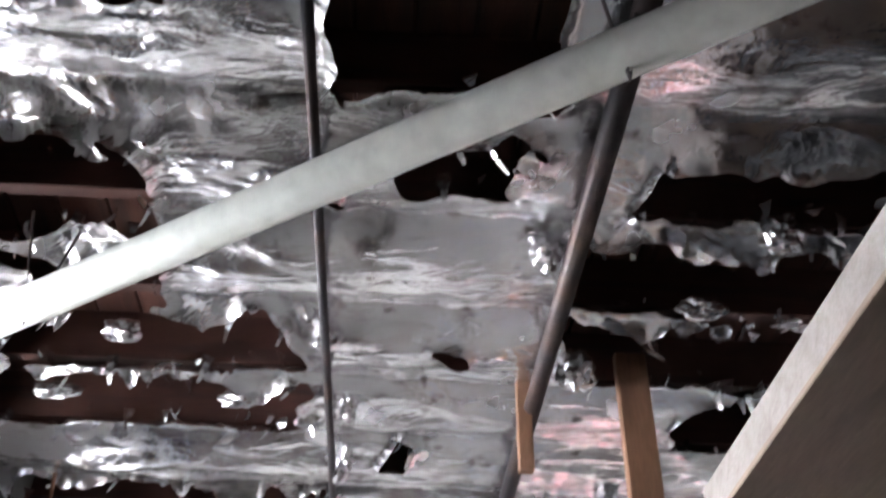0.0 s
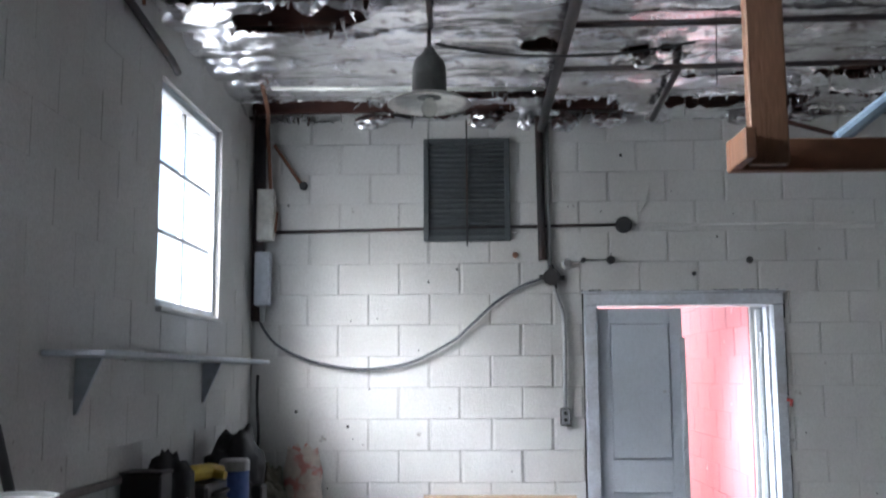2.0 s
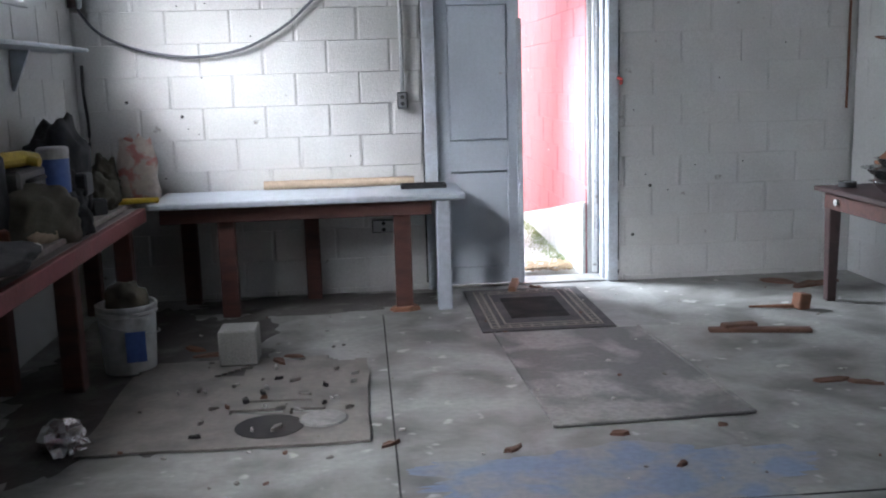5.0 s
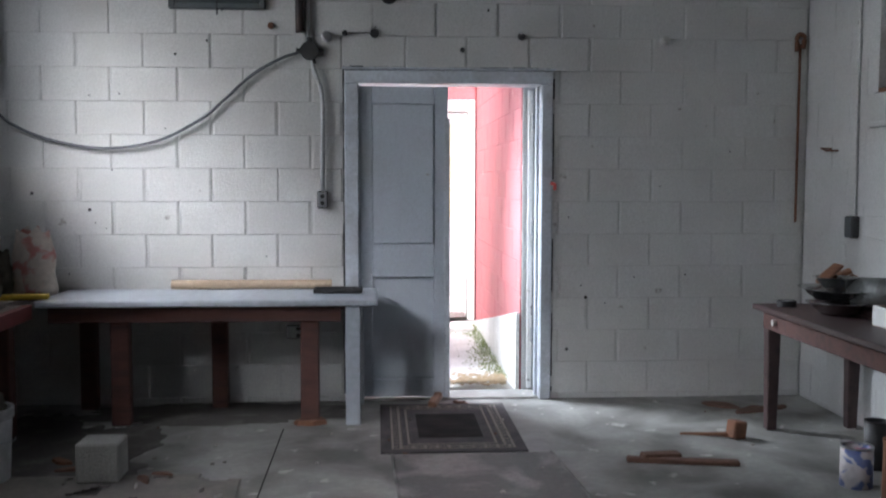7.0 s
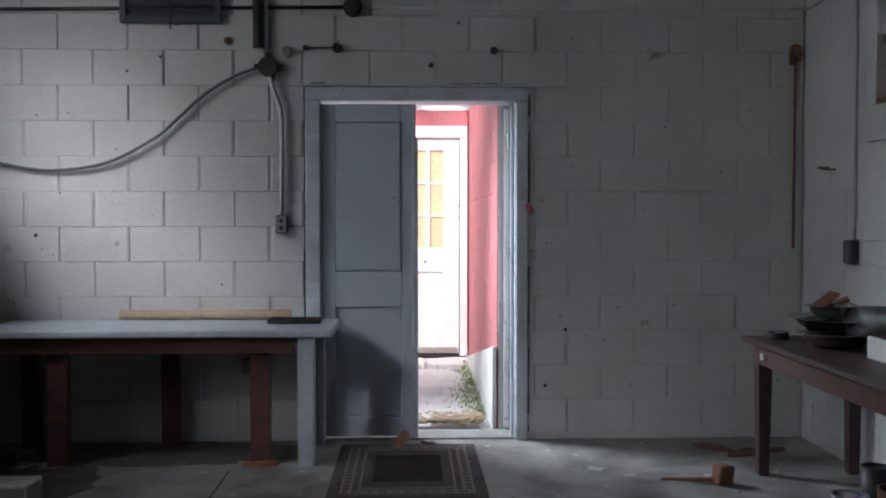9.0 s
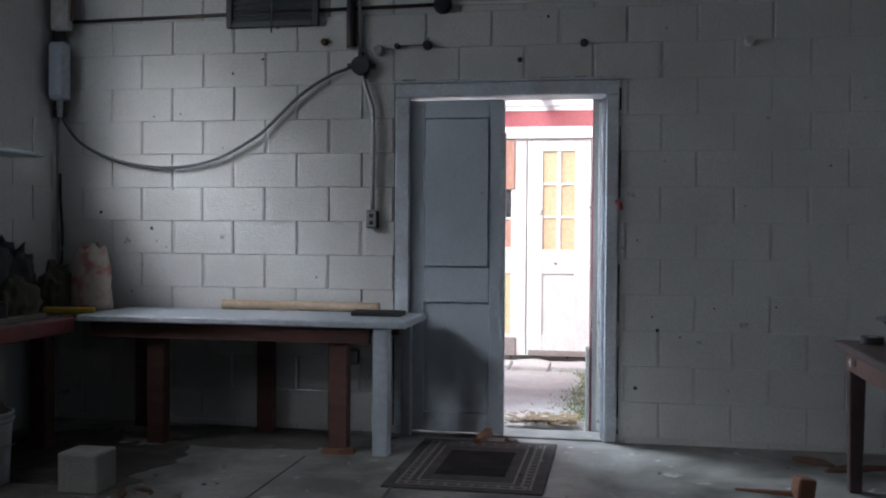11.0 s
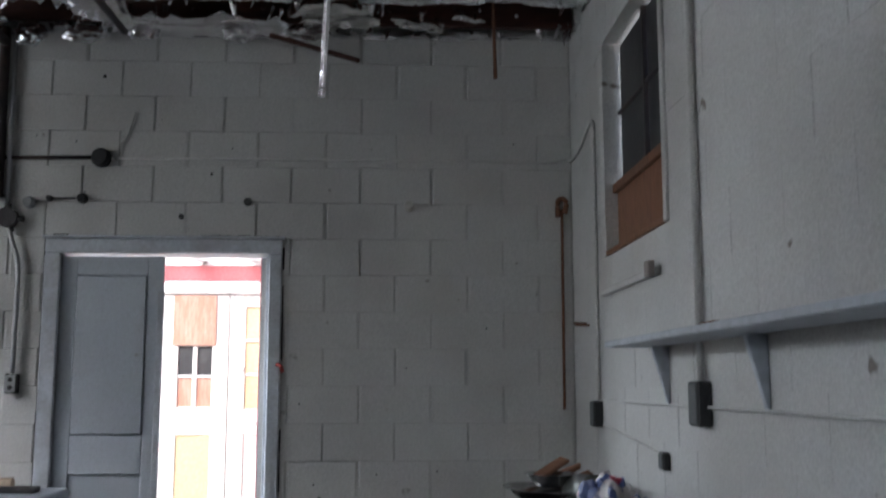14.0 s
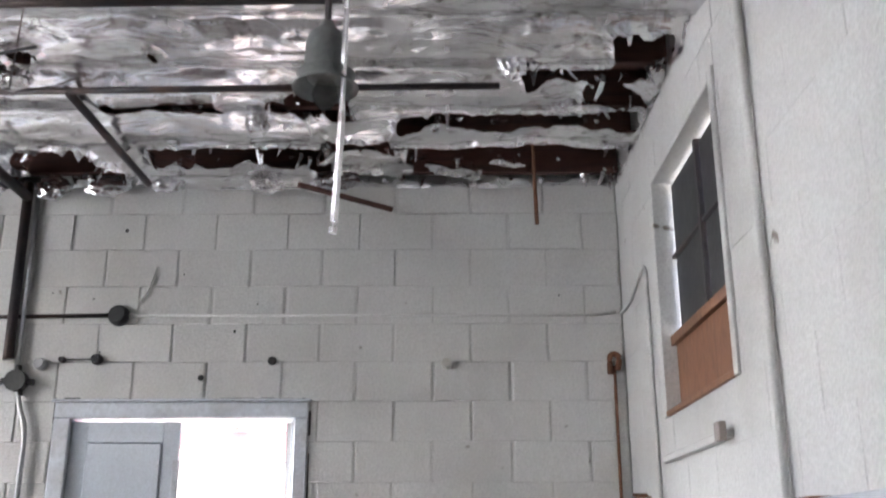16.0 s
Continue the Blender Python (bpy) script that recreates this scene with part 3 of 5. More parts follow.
vent = thing("wall_vent", (1.065, NY - 0.03, 2.54), "dark grey metal louvre vent high on the block wall", "vent")
for bx in ((0.762, 0.80), (1.33, 1.368)):
    part("frame", bm_box(bx[0], bx[1], NY - 0.045, NY - 0.0, 2.54, 3.267, 0.004), VENT, vent)
for bz in ((2.54, 2.575), (3.232, 3.267)):
    part("frame", bm_box(0.80, 1.33, NY - 0.045, NY, bz[0], bz[1], 0.004), VENT, vent)
part("backing", bm_box(0.80, 1.33, NY - 0.012, NY - 0.003, 2.575, 3.232, 0), VENT, vent)
for k in range(18):
    z = 2.59 + 0.0362 * k
    part("slat", bm_box(0.80, 1.33, NY - 0.026, NY - 0.022, z - 0.016, z + 0.016, 0, None, pose(0, 0, 0, -35)), VENT, vent)
part("strap", bm_box(1.06, 1.072, NY - 0.05, NY - 0.046, 2.5, 3.40, 0.001), DARKMETAL, vent)

jb = thing("junction_box", (1.645, NY - 0.03, 2.28), "round black junction box where a cable and conduits meet", "junction box")
part("body", bm_lathe([(0.0, -0.035), (0.05, -0.035), (0.058, -0.025), (0.058, 0.03), (0.0, 0.03)], (1.645, NY - 0.033, 2.28), 20, None, pose(0, 0, 0, 90)), BLACK, jb)
for dx, dz in ((0.07, -0.005), (-0.065, 0.0), (0.0, 0.065), (0.02, -0.062)):
    part("hub", bm_tube([(1.645 + dx * 0.7, NY - 0.03, 2.28 + dz * 0.7), (1.645 + dx * 1.3, NY - 0.03, 2.28 + dz * 1.3)], 0.018), BLACK, jb)


def smooth_line(pts, n=6):
    """A smooth curve through points."""
    v = [Vector(p) for p in pts]
    out = []
    for i in range(len(v) - 1):
        p0, p1, p2, p3 = v[max(i - 1, 0)], v[i], v[i + 1], v[min(i + 2, len(v) - 1)]
        for k in range(n):
            t = k / n
            out.append(0.5 * ((2 * p1) + (p2 - p0) * t + (2 * p0 - 5 * p1 + 4 * p2 - p3) * t * t + (3 * p1 - p0 - 3 * p2 + p3) * t ** 3))
    return out + [v[-1]]


hy = NY - 0.035
fixed("power_cable", bm_tube(smooth_line([(-0.40, hy, 2.06), (-0.36, hy, 1.95), (-0.26, hy, 1.83), (-0.09, hy, 1.74), (0.10, hy, 1.685), (0.36, hy, 1.655), (0.67, hy, 1.70),
      (0.95, hy, 1.84), (1.10, hy, 1.965), (1.26, hy, 2.11), (1.44, hy, 2.22), (1.56, hy, 2.265), (1.61, hy, 2.28)]), 0.0095), CABLE,
      "thick grey cable sagging across the block wall", "cable", smooth=True)
fixed("conduit", bm_tube(smooth_line([(1.66, hy, 2.22), (1.68, hy, 2.14), (1.715, hy, 2.04), (1.725, hy, 1.93), (1.725, hy, 1.70), (1.722, hy, 1.39)]), 0.014), GALV,
      "pale conduit dropping from the junction box to an outlet", "conduit", smooth=True)
fixed("conduit", bm_tube([(1.63, NY - 0.025, 3.40), (1.635, NY - 0.025, 2.34)], 0.014), GALV, "pale upright conduit on the block wall", "conduit", smooth=True)
fixed("iron_pipe", bm_tube([(1.575, NY - 0.04, 3.42), (1.585, NY - 0.04, 2.42), (1.59, NY - 0.04, 2.40)], [0.028, 0.028, 0.034], 14), DARKMETAL,
      "dark capped iron pipe on the block wall", "pipe", smooth=True)
fixed("iron_pipe", bm_tube([(-0.32, NY - 0.02, 2.615), (2.10, NY - 0.02, 2.645)], 0.011), DARKMETAL, "thin dark pipe running along the block wall", "pipe", smooth=True)
fixed("conduit", bm_tube([(2.2, NY - 0.012, 2.645), (4.80, NY - 0.012, 2.645), (4.90, NY - 0.012, 2.66)], 0.008), BLOCK, "thin conduit painted over with the wall", "conduit", smooth=True)


def outlet(at, face, label, w=0.07, h=0.11, d=0.05):
    """A surface socket box; face is the way it looks."""
    o = thing("outlet_box", at, label, "outlet")
    x, y, z = at
    if face == "y":
        part("body", bm_box(x - w / 2, x + w / 2, y - d, y, z - h / 2, z + h / 2, 0.006), BLACKPLASTIC, o)
        part("cover", bm_box(x - w / 2 + 0.006, x + w / 2 - 0.006, y - d - 0.004, y - d - 0.0005, z - h / 2 + 0.006, z + h / 2 - 0.006, 0.002), GALV, o)
        for dz in (-0.022, 0.022):
            part("socket", bm_lathe([(0, 0), (0.014, 0), (0.014, 0.003), (0, 0.003)], (x, y - d - 0.004, z + dz), 12, None, pose(0, 0, 0, 90)), BLACK, o)
    else:
        part("body", bm_box(x - d, x, y - w / 2, y + w / 2, z - h / 2, z + h / 2, 0.006), BLACKPLASTIC, o)
        part("cover", bm_box(x - d - 0.004, x - d - 0.0005, y - w / 2 + 0.006, y + w / 2 - 0.006, z - h / 2 + 0.006, z + h / 2 - 0.006, 0.002), VENT, o)
    return o


outlet((1.722, NY, 1.33), "y", "dark metal outlet box below a conduit")
outlet((1.56, NY, 0.47), "y", "black outlet box low on the wall under the bench", 0.16, 0.09)
outlet((EX, 6.2, 1.18), "x", "dark outlet box on the block wall", 0.09, 0.13)
outlet((EX, 4.5, 1.27), "x", "large dark outlet box under the shelf", 0.10, 0.15)


def knob(x, z, r, d, material, label):
    o = bm_lathe([(0.0, 0), (r, 0), (r, d * 0.4), (r * 0.65, d * 0.55), (r * 0.75, d), (0, d)], (x, NY, z), 16, None, pose(0, 0, 0, 90))
    return fixed("porcelain_insulator", o, material, label, "wall fitting")


knob(2.155, 2.645, 0.058, 0.06, BLACK, "round black lamp base on the block wall")
knob(1.755, 2.375, 0.035, 0.05, GALV, "small grey porcelain insulator on the wall")
knob(2.06, 2.40, 0.03, 0.05, BLACK, "small dark insulator on the wall")
knob(1.87, 2.40, 0.018, 0.04, BLACK, "small dark insulator on the wall")
knob(1.40, 2.44, 0.022, 0.03, RUST, "small rusty anchor in the block wall")
knob(3.014, 2.391, 0.024, 0.03, BLACK, "small dark anchor in the block wall")
knob(2.63, 2.30, 0.016, 0.02, BLACK, "small dark bolt in the block wall")
knob(3.962, 2.372, 0.03, 0.06, ENAMEL, "pale porcelain insulator on the wall")
knob(-0.09, 2.945, 0.03, 0.05, BLACK, "dark pipe stub in the block wall")
rnd = random.Random(11)
for k in range(46):
    x, z = rnd.uniform(-0.2, 4.8), rnd.uniform(0.3, 3.2)
    if 1.8 < x < 3.3 and z < 2.25:
        continue
    r = rnd.choice((0.005, 0.006, 0.009, 0.012))
    fixed("nail_hole", bm_lathe([(0, 0.001), (r, 0.001), (r * 0.7, 0.003), (0, 0.003)], (x, NY, z), 8, None, pose(0, 0, 0, 90)), HOLE,
          "small dark nail hole in the painted block", "nail hole", "nail holes in the wall")
fixed("wire", bm_tube([(1.89, NY - 0.012, 2.40), (2.03, NY - 0.012, 2.402)], 0.004, 6), BLACK, "short dark wire between two insulators", "wire")
fixed("wire", bm_tube(smooth_line([(2.25, NY - 0.012, 2.72), (2.30, NY - 0.012, 2.78), (2.34, NY - 0.012, 2.92)]), 0.006, 6), BLOCK, "short bent wire painted with the wall", "wire")
fixed("hanging_rod", bm_tube([(4.875, NY - 0.02, 2.36), (4.872, NY - 0.02, 1.18)], 0.009, 8), RUST, "thin rust-brown rod hanging in the corner", "rod")
fixed("iron_hook", bm_tube(smooth_line([(4.85, NY - 0.03, 2.31), (4.85, NY - 0.03, 2.40), (4.875, NY - 0.03, 2.42), (4.90, NY - 0.03, 2.40), (4.89, NY - 0.03, 2.33)]), 0.016, 8), RUST,
      "rusty hook holding a thin rod", "hook")
fixed("hanging_rod", bm_tube([(4.42, 6.40, 3.452), (4.43, 6.40, 3.0)], [0.008, 0.012], 8), RUST, "short rusty rod hanging from the ceiling", "rod")

# corner service pipe, meter boxes and copper line
fixed("service_pipe", bm_tube([(-0.395, NY - 0.045, 3.42), (-0.395, NY - 0.045, 1.99)], 0.042, 14), DARKMETAL, "dark rusty service pipe in the corner", "pipe", smooth=True)
sw = thing("switch_box", (-0.33, NY - 0.07, 2.53), "pale rusted switch box in the corner", "switch box")
part("body", bm_box(-0.39, -0.27, NY - 0.16, NY - 0.09, 2.54, 2.90, 0.008), ENAMEL, sw)
part("cover", bm_box(-0.38, -0.285, NY - 0.172, NY - 0.161, 2.56, 2.88, 0.004), ENAMEL, sw)
part("lever", bm_tube([(-0.265, NY - 0.12, 2.6), (-0.25, NY - 0.13, 2.74)], 0.008), RUST, sw)
fb = thing("fuse_box", (-0.33, NY - 0.07, 2.08), "grey-blue metal fuse box with a cable below", "fuse box")
part("body", bm_box(-0.395, -0.285, NY - 0.17, NY - 0.09, 2.09, 2.46, 0.01), GREYPAINT, fb)
part("cover", bm_box(-0.388, -0.292, NY - 0.182, NY - 0.171, 2.11, 2.44, 0.004), GREYPAINT, fb)
part("gland", bm_tube([(-0.34, NY - 0.13, 2.09), (-0.34, NY - 0.13, 1.98)], [0.022, 0.016], 10), GALV, fb)
fixed("cable", bm_tube(smooth_line([(-0.38, NY - 0.06, 1.62), (-0.385, NY - 0.05, 1.45), (-0.37, NY - 0.05, 1.2), (-0.385, NY - 0.05, 0.95)]), 0.01, 8), BLACK, "black cable hanging down the corner", "cable")
fixed("copper_line", bm_tube(smooth_line([(-0.16, 5.85, 3.36), (-0.22, 6.3, 3.33), (-0.31, NY - 0.2, 3.30), (-0.31, NY - 0.16, 3.18), (-0.30, NY - 0.12, 2.9)]), 0.014, 8), RUST, "old copper pipe bent down from the ceiling", "pipe")
fixed("copper_line", bm_tube([(-0.29, NY - 0.08, 3.23), (-0.10, NY - 0.03, 2.95)], 0.013, 8), RUST, "short slanting copper pipe", "pipe")


# ---- benches ----
def top_slab(name, x0, x1, y0, y1, z0, z1, material, edge, parent):
    part(name, bm_box(x0, x1, y0, y1, z0, z1, 0.006), material, parent)


nb = thing("workbench", (1.1, 6.58, 0), "long workbench with a pale grey top and red-brown legs", "workbench")
part("tabletop", bm_box(0.10, 2.075, 6.25, NY - 0.035, 0.715, 0.755, 0.008), GREYPAINT, nb, "pale grey painted top")
part("rail", bm_box(0.16, 1.86, 6.30, 6.335, 0.62, 0.713, 0.004), REDWOOD, nb)
part("rail", bm_box(0.16, 1.90, NY - 0.08, NY - 0.045, 0.62, 0.713, 0.004), REDWOOD, nb)
part("leg", bm_box(1.885, 1.975, 6.275, 6.365, 0, 0.713, 0.006), GREYPAINT, nb, "grey painted square leg")
part("leg", bm_box(1.93, 1.985, NY - 0.10, NY - 0.04, 0, 0.713, 0.006), GREYPAINT, nb, "grey painted square leg")
for x, y, w in ((1.67, 6.37, 0.055), (1.07, 6.80, 0.05), (0.56, 6.37, 0.055), (0.25, 6.80, 0.05)):
    part("leg", bm_box(x - w, x + w, y - 0.04, y + 0.04, 0, 0.713, 0.006), REDWOOD, nb, "red-brown painted leg")
part("foot", bm_chip((1.67, 6.37, 0.0), 0.13, 0.10, 4, 0, 0.02), RUST, nb)

wb = thing("workbench", (-0.17, 5.2, 0), "long workbench with a red front edge, cluttered with gear", "workbench")
for k in range(4):
    x0 = -0.43 + 0.121 * k
    part("plank", bm_box(x0, x0 + 0.118, 3.46, 6.88 if k < 3 else 6.24, 0.70, 0.738, 0.004), GREYWOOD, wb)
part("edge_rail", bm_box(0.056, 0.098, 3.44, 6.24, 0.655, 0.741, 0.005), REDBENCH, wb, "red painted front rail")
part("edge_rail", bm_box(-0.43, 0.055, 3.42, 3.457, 0.655, 0.741, 0.005), REDBENCH, wb, "red painted end rail")
for x, y in ((0.0, 3.60), (-0.35, 3.62), (-0.02, 4.95), (-0.35, 4.95), (-0.02, 6.1), (-0.35, 6.6)):
    part("leg", bm_box(x - 0.05, x + 0.05, y - 0.05, y + 0.05, 0, 0.698, 0.006), REDWOOD, wb)
fixed("plank", bm_box(-0.10, 0.01, 3.56, 6.1, 0.742, 0.775, 0.006), GREYWOOD, "weathered plank lying along the bench", "plank")
fixed("plank", bm_box(-0.22, -0.115, 3.60, 5.2, 0.742, 0.767, 0.006), GREYWOOD, "weathered plank lying along the bench", "plank")
fixed("paper_pad", bm_box(-0.10, 0.0, 3.47, 3.55, 0.742, 0.775, 0.004), TRIM, "small grey pad at the end of the bench", "pad")

# ---- clutter on the west bench ----
t = bm_lump((-0.13, 4.05, 0.777), (0.23, 0.46, 0.065), 2, 0.22, 4, True, 2.4)
fixed("tarpaulin", t, TARP, "folded charcoal tarpaulin lying on the bench", "tarpaulin", smooth=True)
fixed("cloth", bm_lump((-0.17, 5.0, 0.742), (0.2, 0.3, 0.2), 5, 0.25, 4), CANVAS, "crumpled khaki cloth heaped on the bench", "cloth", smooth=True)
fixed("cloth", bm_lump((-0.25, 5.75, 0.742), (0.17, 0.28, 0.38), 9, 0.3, 4), TARP, "dark jacket heaped against the wall", "cloth", smooth=True)
fixed("cloth", bm_lump((-0.30, 4.72, 0.742), (0.12, 0.22, 0.36), 14, 0.25, 4), TARP, "dark bundle heaped against the wall", "cloth", smooth=True)
fixed("jug", bm_lathe([(0, 0), (0.09, 0), (0.095, 0.02), (0.095, 0.2), (0.06, 0.26), (0.03, 0.28), (0.03, 0.31), (0, 0.31)], (-0.30, 4.35, 0.742), 20), BLUE, "dark blue plastic jug on the bench", "jug", smooth=True)
cn = thing("canister", (-0.16, 5.38, 0.742), "blue and white canister on the bench", "canister")
part("body", bm_lathe([(0, 0), (0.075, 0), (0.078, 0.01), (0.078, 0.27), (0, 0.27)], (-0.16, 5.38, 0.85), 20), BLUE, cn, "", True)
part("base", bm_lathe([(0, 0), (0.08, 0), (0.08, 0.107), (0, 0.107)], (-0.16, 5.38, 0.742), 20), BLACKPLASTIC, cn)
part("lid", bm_lathe([(0, 0), (0.08, 0), (0.08, 0.05), (0.07, 0.06), (0, 0.06)], (-0.16, 5.38, 1.121), 20), BUCKET, cn, "white lid")
tb = thing("tool_case", (-0.27, 5.05, 0.742), "dark tool case with a yellow-orange tool on it", "tool case")
part("body", bm_box(-0.40, -0.16, 4.86, 5.25, 0.93, 1.10, 0.015), BLACKPLASTIC, tb)
part("leg", bm_box(-0.40, -0.16, 4.86, 5.25, 0.742, 0.928, 0.01), BLACKPLASTIC, tb)
part("handle", bm_tube(smooth_line([(-0.17, 4.95, 1.04), (-0.13, 4.97, 1.05), (-0.13, 5.13, 1.05), (-0.17, 5.15, 1.04)]), 0.012, 8), BLACK, tb)
dr = thing("power_tool", (-0.24, 5.05, 1.102), "orange-yellow power tool lying on a case", "power tool")
part("body", bm_tube([(-0.30, 4.9, 1.14), (-0.27, 4.98, 1.145), (-0.22, 5.1, 1.145), (-0.19, 5.22, 1.14)], [0.025, 0.04, 0.04, 0.025], 12), YELLOW, dr)
part("grip", bm_tube([(-0.22, 5.1, 1.14), (-0.13, 5.08, 1.125)], [0.026, 0.022], 10), YELLOW, dr)
bx = thing("speaker_box", (-0.33, 4.25, 0.742), "tall dark box standing at the back of the bench", "box")
part("body", bm_box(-0.42, -0.24, 4.42, 4.58, 0.742, 1.19, 0.008), BLACKPLASTIC, bx)
part("top_edge", bm_box(-0.425, -0.235, 4.415, 4.585, 1.191, 1.205, 0.004), BLACK, bx)
fixed("wall_batten", bm_box(WX + 0.004, WX + 0.03, 3.45, 5.2, 1.155, 1.185, 0.004), GREYWOOD, "thin wooden rail along the wall above the bench", "rail")
fixed("leaning_board", bm_box(-0.43, -0.40, 3.25, 3.55, 0.742, 1.19, 0.004), GREYWOOD, "dark board leaning against the wall", "board")
fixed("carton", bm_box(-0.30, -0.20, 4.05, 4.2, 0.87, 0.95, 0.008, None, pose(0, 0, 0, 8, 0, 20)), BAG, "small pale carton on the tarpaulin", "carton")
fixed("glove", bm_lump((-0.06, 4.85, 0.776), (0.06, 0.16, 0.045), 21, 0.3, 3), CARDTUBE, "tan work glove on the bench", "glove", smooth=True)
fixed("rag", bm_lump((0.0, 4.45, 0.776), (0.035, 0.11, 0.03), 23, 0.2, 3), LITTER, "white rag on the bench edge", "rag", smooth=True)
sb = thing("paper_sack", (0.0, 6.55, 0.757), "pale paper sack with red print, rolled open at the top", "sack")
bm = bmesh.new()
rings = []
for k in range(9):
    f = k / 8
    z = 0.745 + 0.40 * f
    wx, wy = 0.135 * (1 - 0.25 * f ** 2), 0.10 * (1 - 0.55 * f ** 1.5)
    rings.append([bm.verts.new((-0.02 + wx * math.cos(a) * (1 + 0.12 * noise.noise(Vector((math.cos(a) * 2, math.sin(a) * 2, f * 4)))),
                                6.62 + wy * math.sin(a) * (1 + 0.2 * noise.noise(Vector((math.cos(a) * 3, math.sin(a) * 3, f * 4 + 5)))),
                                z + (0.05 * noise.noise(Vector((math.cos(a) * 3, math.sin(a) * 3, 9))) if k == 8 else 0)))
                  for a in [2 * math.pi * i / 22 for i in range(22)]])
for u, v in zip(rings, rings[1:]):
    for i in range(22):
        bm.faces.new((u[i], u[(i + 1) % 22], v[(i + 1) % 22], v[i]))
bm.faces.new(rings[0][::-1])
part("sack", bm, BAG, sb, "", True)
fixed("level_tool", bm_box(-0.14, 0.16, 6.30, 6.36, 0.758, 0.79, 0.008, None, pose(0, 0, 0, 0, 0, 12)), YELLOW, "yellow plastic tool lying on the bench corner", "tool")

for k, (x, y, sx, sy, sz, m, what) in enumerate(((-0.20, 5.52, 0.13, 0.14, 0.22, TARP, "dark cloth"), (-0.12, 5.98, 0.12, 0.16, 0.16, CANVAS, "khaki cloth"), (-0.33, 6.25, 0.09, 0.2, 0.3, TARP, "dark cloth"),
                                                    (-0.05, 5.22, 0.10, 0.12, 0.13, TARP, "dark cloth"), (-0.30, 3.85, 0.10, 0.16, 0.12, TARP, "dark cloth"), (-0.22, 6.55, 0.1, 0.14, 0.2, CANVAS, "khaki cloth"))):
    fixed("cloth", bm_lump((x, y, 0.742), (sx, sy, sz), 300 + k, 0.4, 4, True, 2.8), m, "crumpled " + what + " among the clutter on the bench", "cloth", smooth=True)
for k, (x, y, z, m) in enumerate(((-0.1, 5.62, 0.9, BLACKPLASTIC), (-0.2, 4.62, 0.742, RUST), (-0.08, 5.75, 0.742, BLACKPLASTIC))):
    fixed("small_box", bm_box(x - 0.05, x + 0.05, y - 0.07, y + 0.07, z, z + 0.12, 0.01, None, pose(0, 0, 0, 0, 0, 25 * k)), m, "small dark box among the clutter on the bench", "box")

# tube and tray on the grey bench
fixed("cardboard_tube", bm_tube([(0.76, 6.85, 0.786), (1.78, 6.84, 0.786)], 0.03, 20), CARDTUBE, "long brown cardboard tube lying on the bench", "tube", smooth=False)
tr = thing("tray", (1.83, 6.62, 0.757), "shallow black plastic tray on the bench", "tray")
part("base", bm_box(1.68, 1.98, 6.56, 6.70, 0.757, 0.762, 0.001), BLACKPLASTIC, tr)
for b in ((1.68, 1.98, 6.56, 6.57), (1.68, 1.98, 6.69, 6.70), (1.68, 1.69, 6.571, 6.689), (1.97, 1.98, 6.571, 6.689)):
    part("rim", bm_box(*b, 0.7625, 0.785, 0.002), BLACKPLASTIC, tr)


# ---- shelf and brackets ----
def bracket(x0, x1, y, z, drop, parent):
    bm = bm_box(min(x0, x1), max(x0, x1), y - 0.012, y + 0.012, z - drop, z, 0)
    for v in bm.verts:
        if v.co.z < z - drop / 2:
            v.co.x = x0 + (v.co.x - x0) * 0.12
    bmesh.ops.bevel(bm, geom=bm.edges[:], offset=0.003, segments=1, affect="EDGES")
    part("bracket", bm, GREYPAINT, parent)


ws = thing("wall_shelf", (-0.32, 5.0, 1.69), "long narrow grey shelf on tapered brackets", "shelf")
part("board", bm_box(WX + 0.004, -0.20, 3.63, 6.40, 1.69, 1.712, 0.004), GREYPAINT, ws)
for y in (3.95, 5.72):
    bracket(WX + 0.002, -0.33, y, 1.688, 0.22, ws)
es = thing("wall_shelf", (4.84, 4.0, 1.50), "long narrow grey shelf on tapered brackets", "shelf")
part("board", bm_box(4.74, EX - 0.004, 2.2, 5.18, 1.48, 1.505, 0.004), GREYPAINT, es)
for y in (4.95, 3.95, 2.9):
    bracket(EX - 0.002, 4.87, y, 1.478, 0.22, es)
fixed("scraper", bm_box(4.80, 4.86, 4.0, 4.14, 1.506, 1.52, 0.003), RUST, "small rusty scraper on the shelf", "scraper")

# ---- east wall fittings ----
ex = EX - 0.012
fixed("conduit", bm_tube(smooth_line([(ex, 6.9, 2.65), (ex, 6.62, 2.65), (ex, 6.32, 2.72), (ex, 6.21, 2.70), (ex, 6.2, 2.55), (ex, 6.2, 1.9), (ex, 6.2, 1.25)]), 0.009, 8), BLOCK,
      "thin painted conduit bent down the wall", "conduit", smooth=True)
fixed("conduit", bm_tube([(ex - 0.008, 4.5, 3.42), (ex - 0.008, 4.5, 1.32)], 0.014, 10), BLOCK, "painted upright conduit on the wall", "conduit", smooth=True)
fixed("wire", bm_tube([(ex, 6.15, 1.25), (ex, 5.2, 1.255), (ex, 2.5, 1.27)], 0.006, 6), BLOCK, "wire painted over along the wall", "wire")
fixed("wire", bm_tube([(ex, 6.1, 1.13), (ex, 5.05, 1.06)], 0.006, 6), BLOCK, "wire painted over along the wall", "wire")
outlet((EX, 5.0, 1.04), "x", "small square wall box", 0.06, 0.07, 0.03)
fixed("wall_batten", bm_box(EX - 0.03, EX, 5.02, 6.03, 1.765, 1.795, 0.004), BLOCK, "painted wooden strip under the window", "strip")
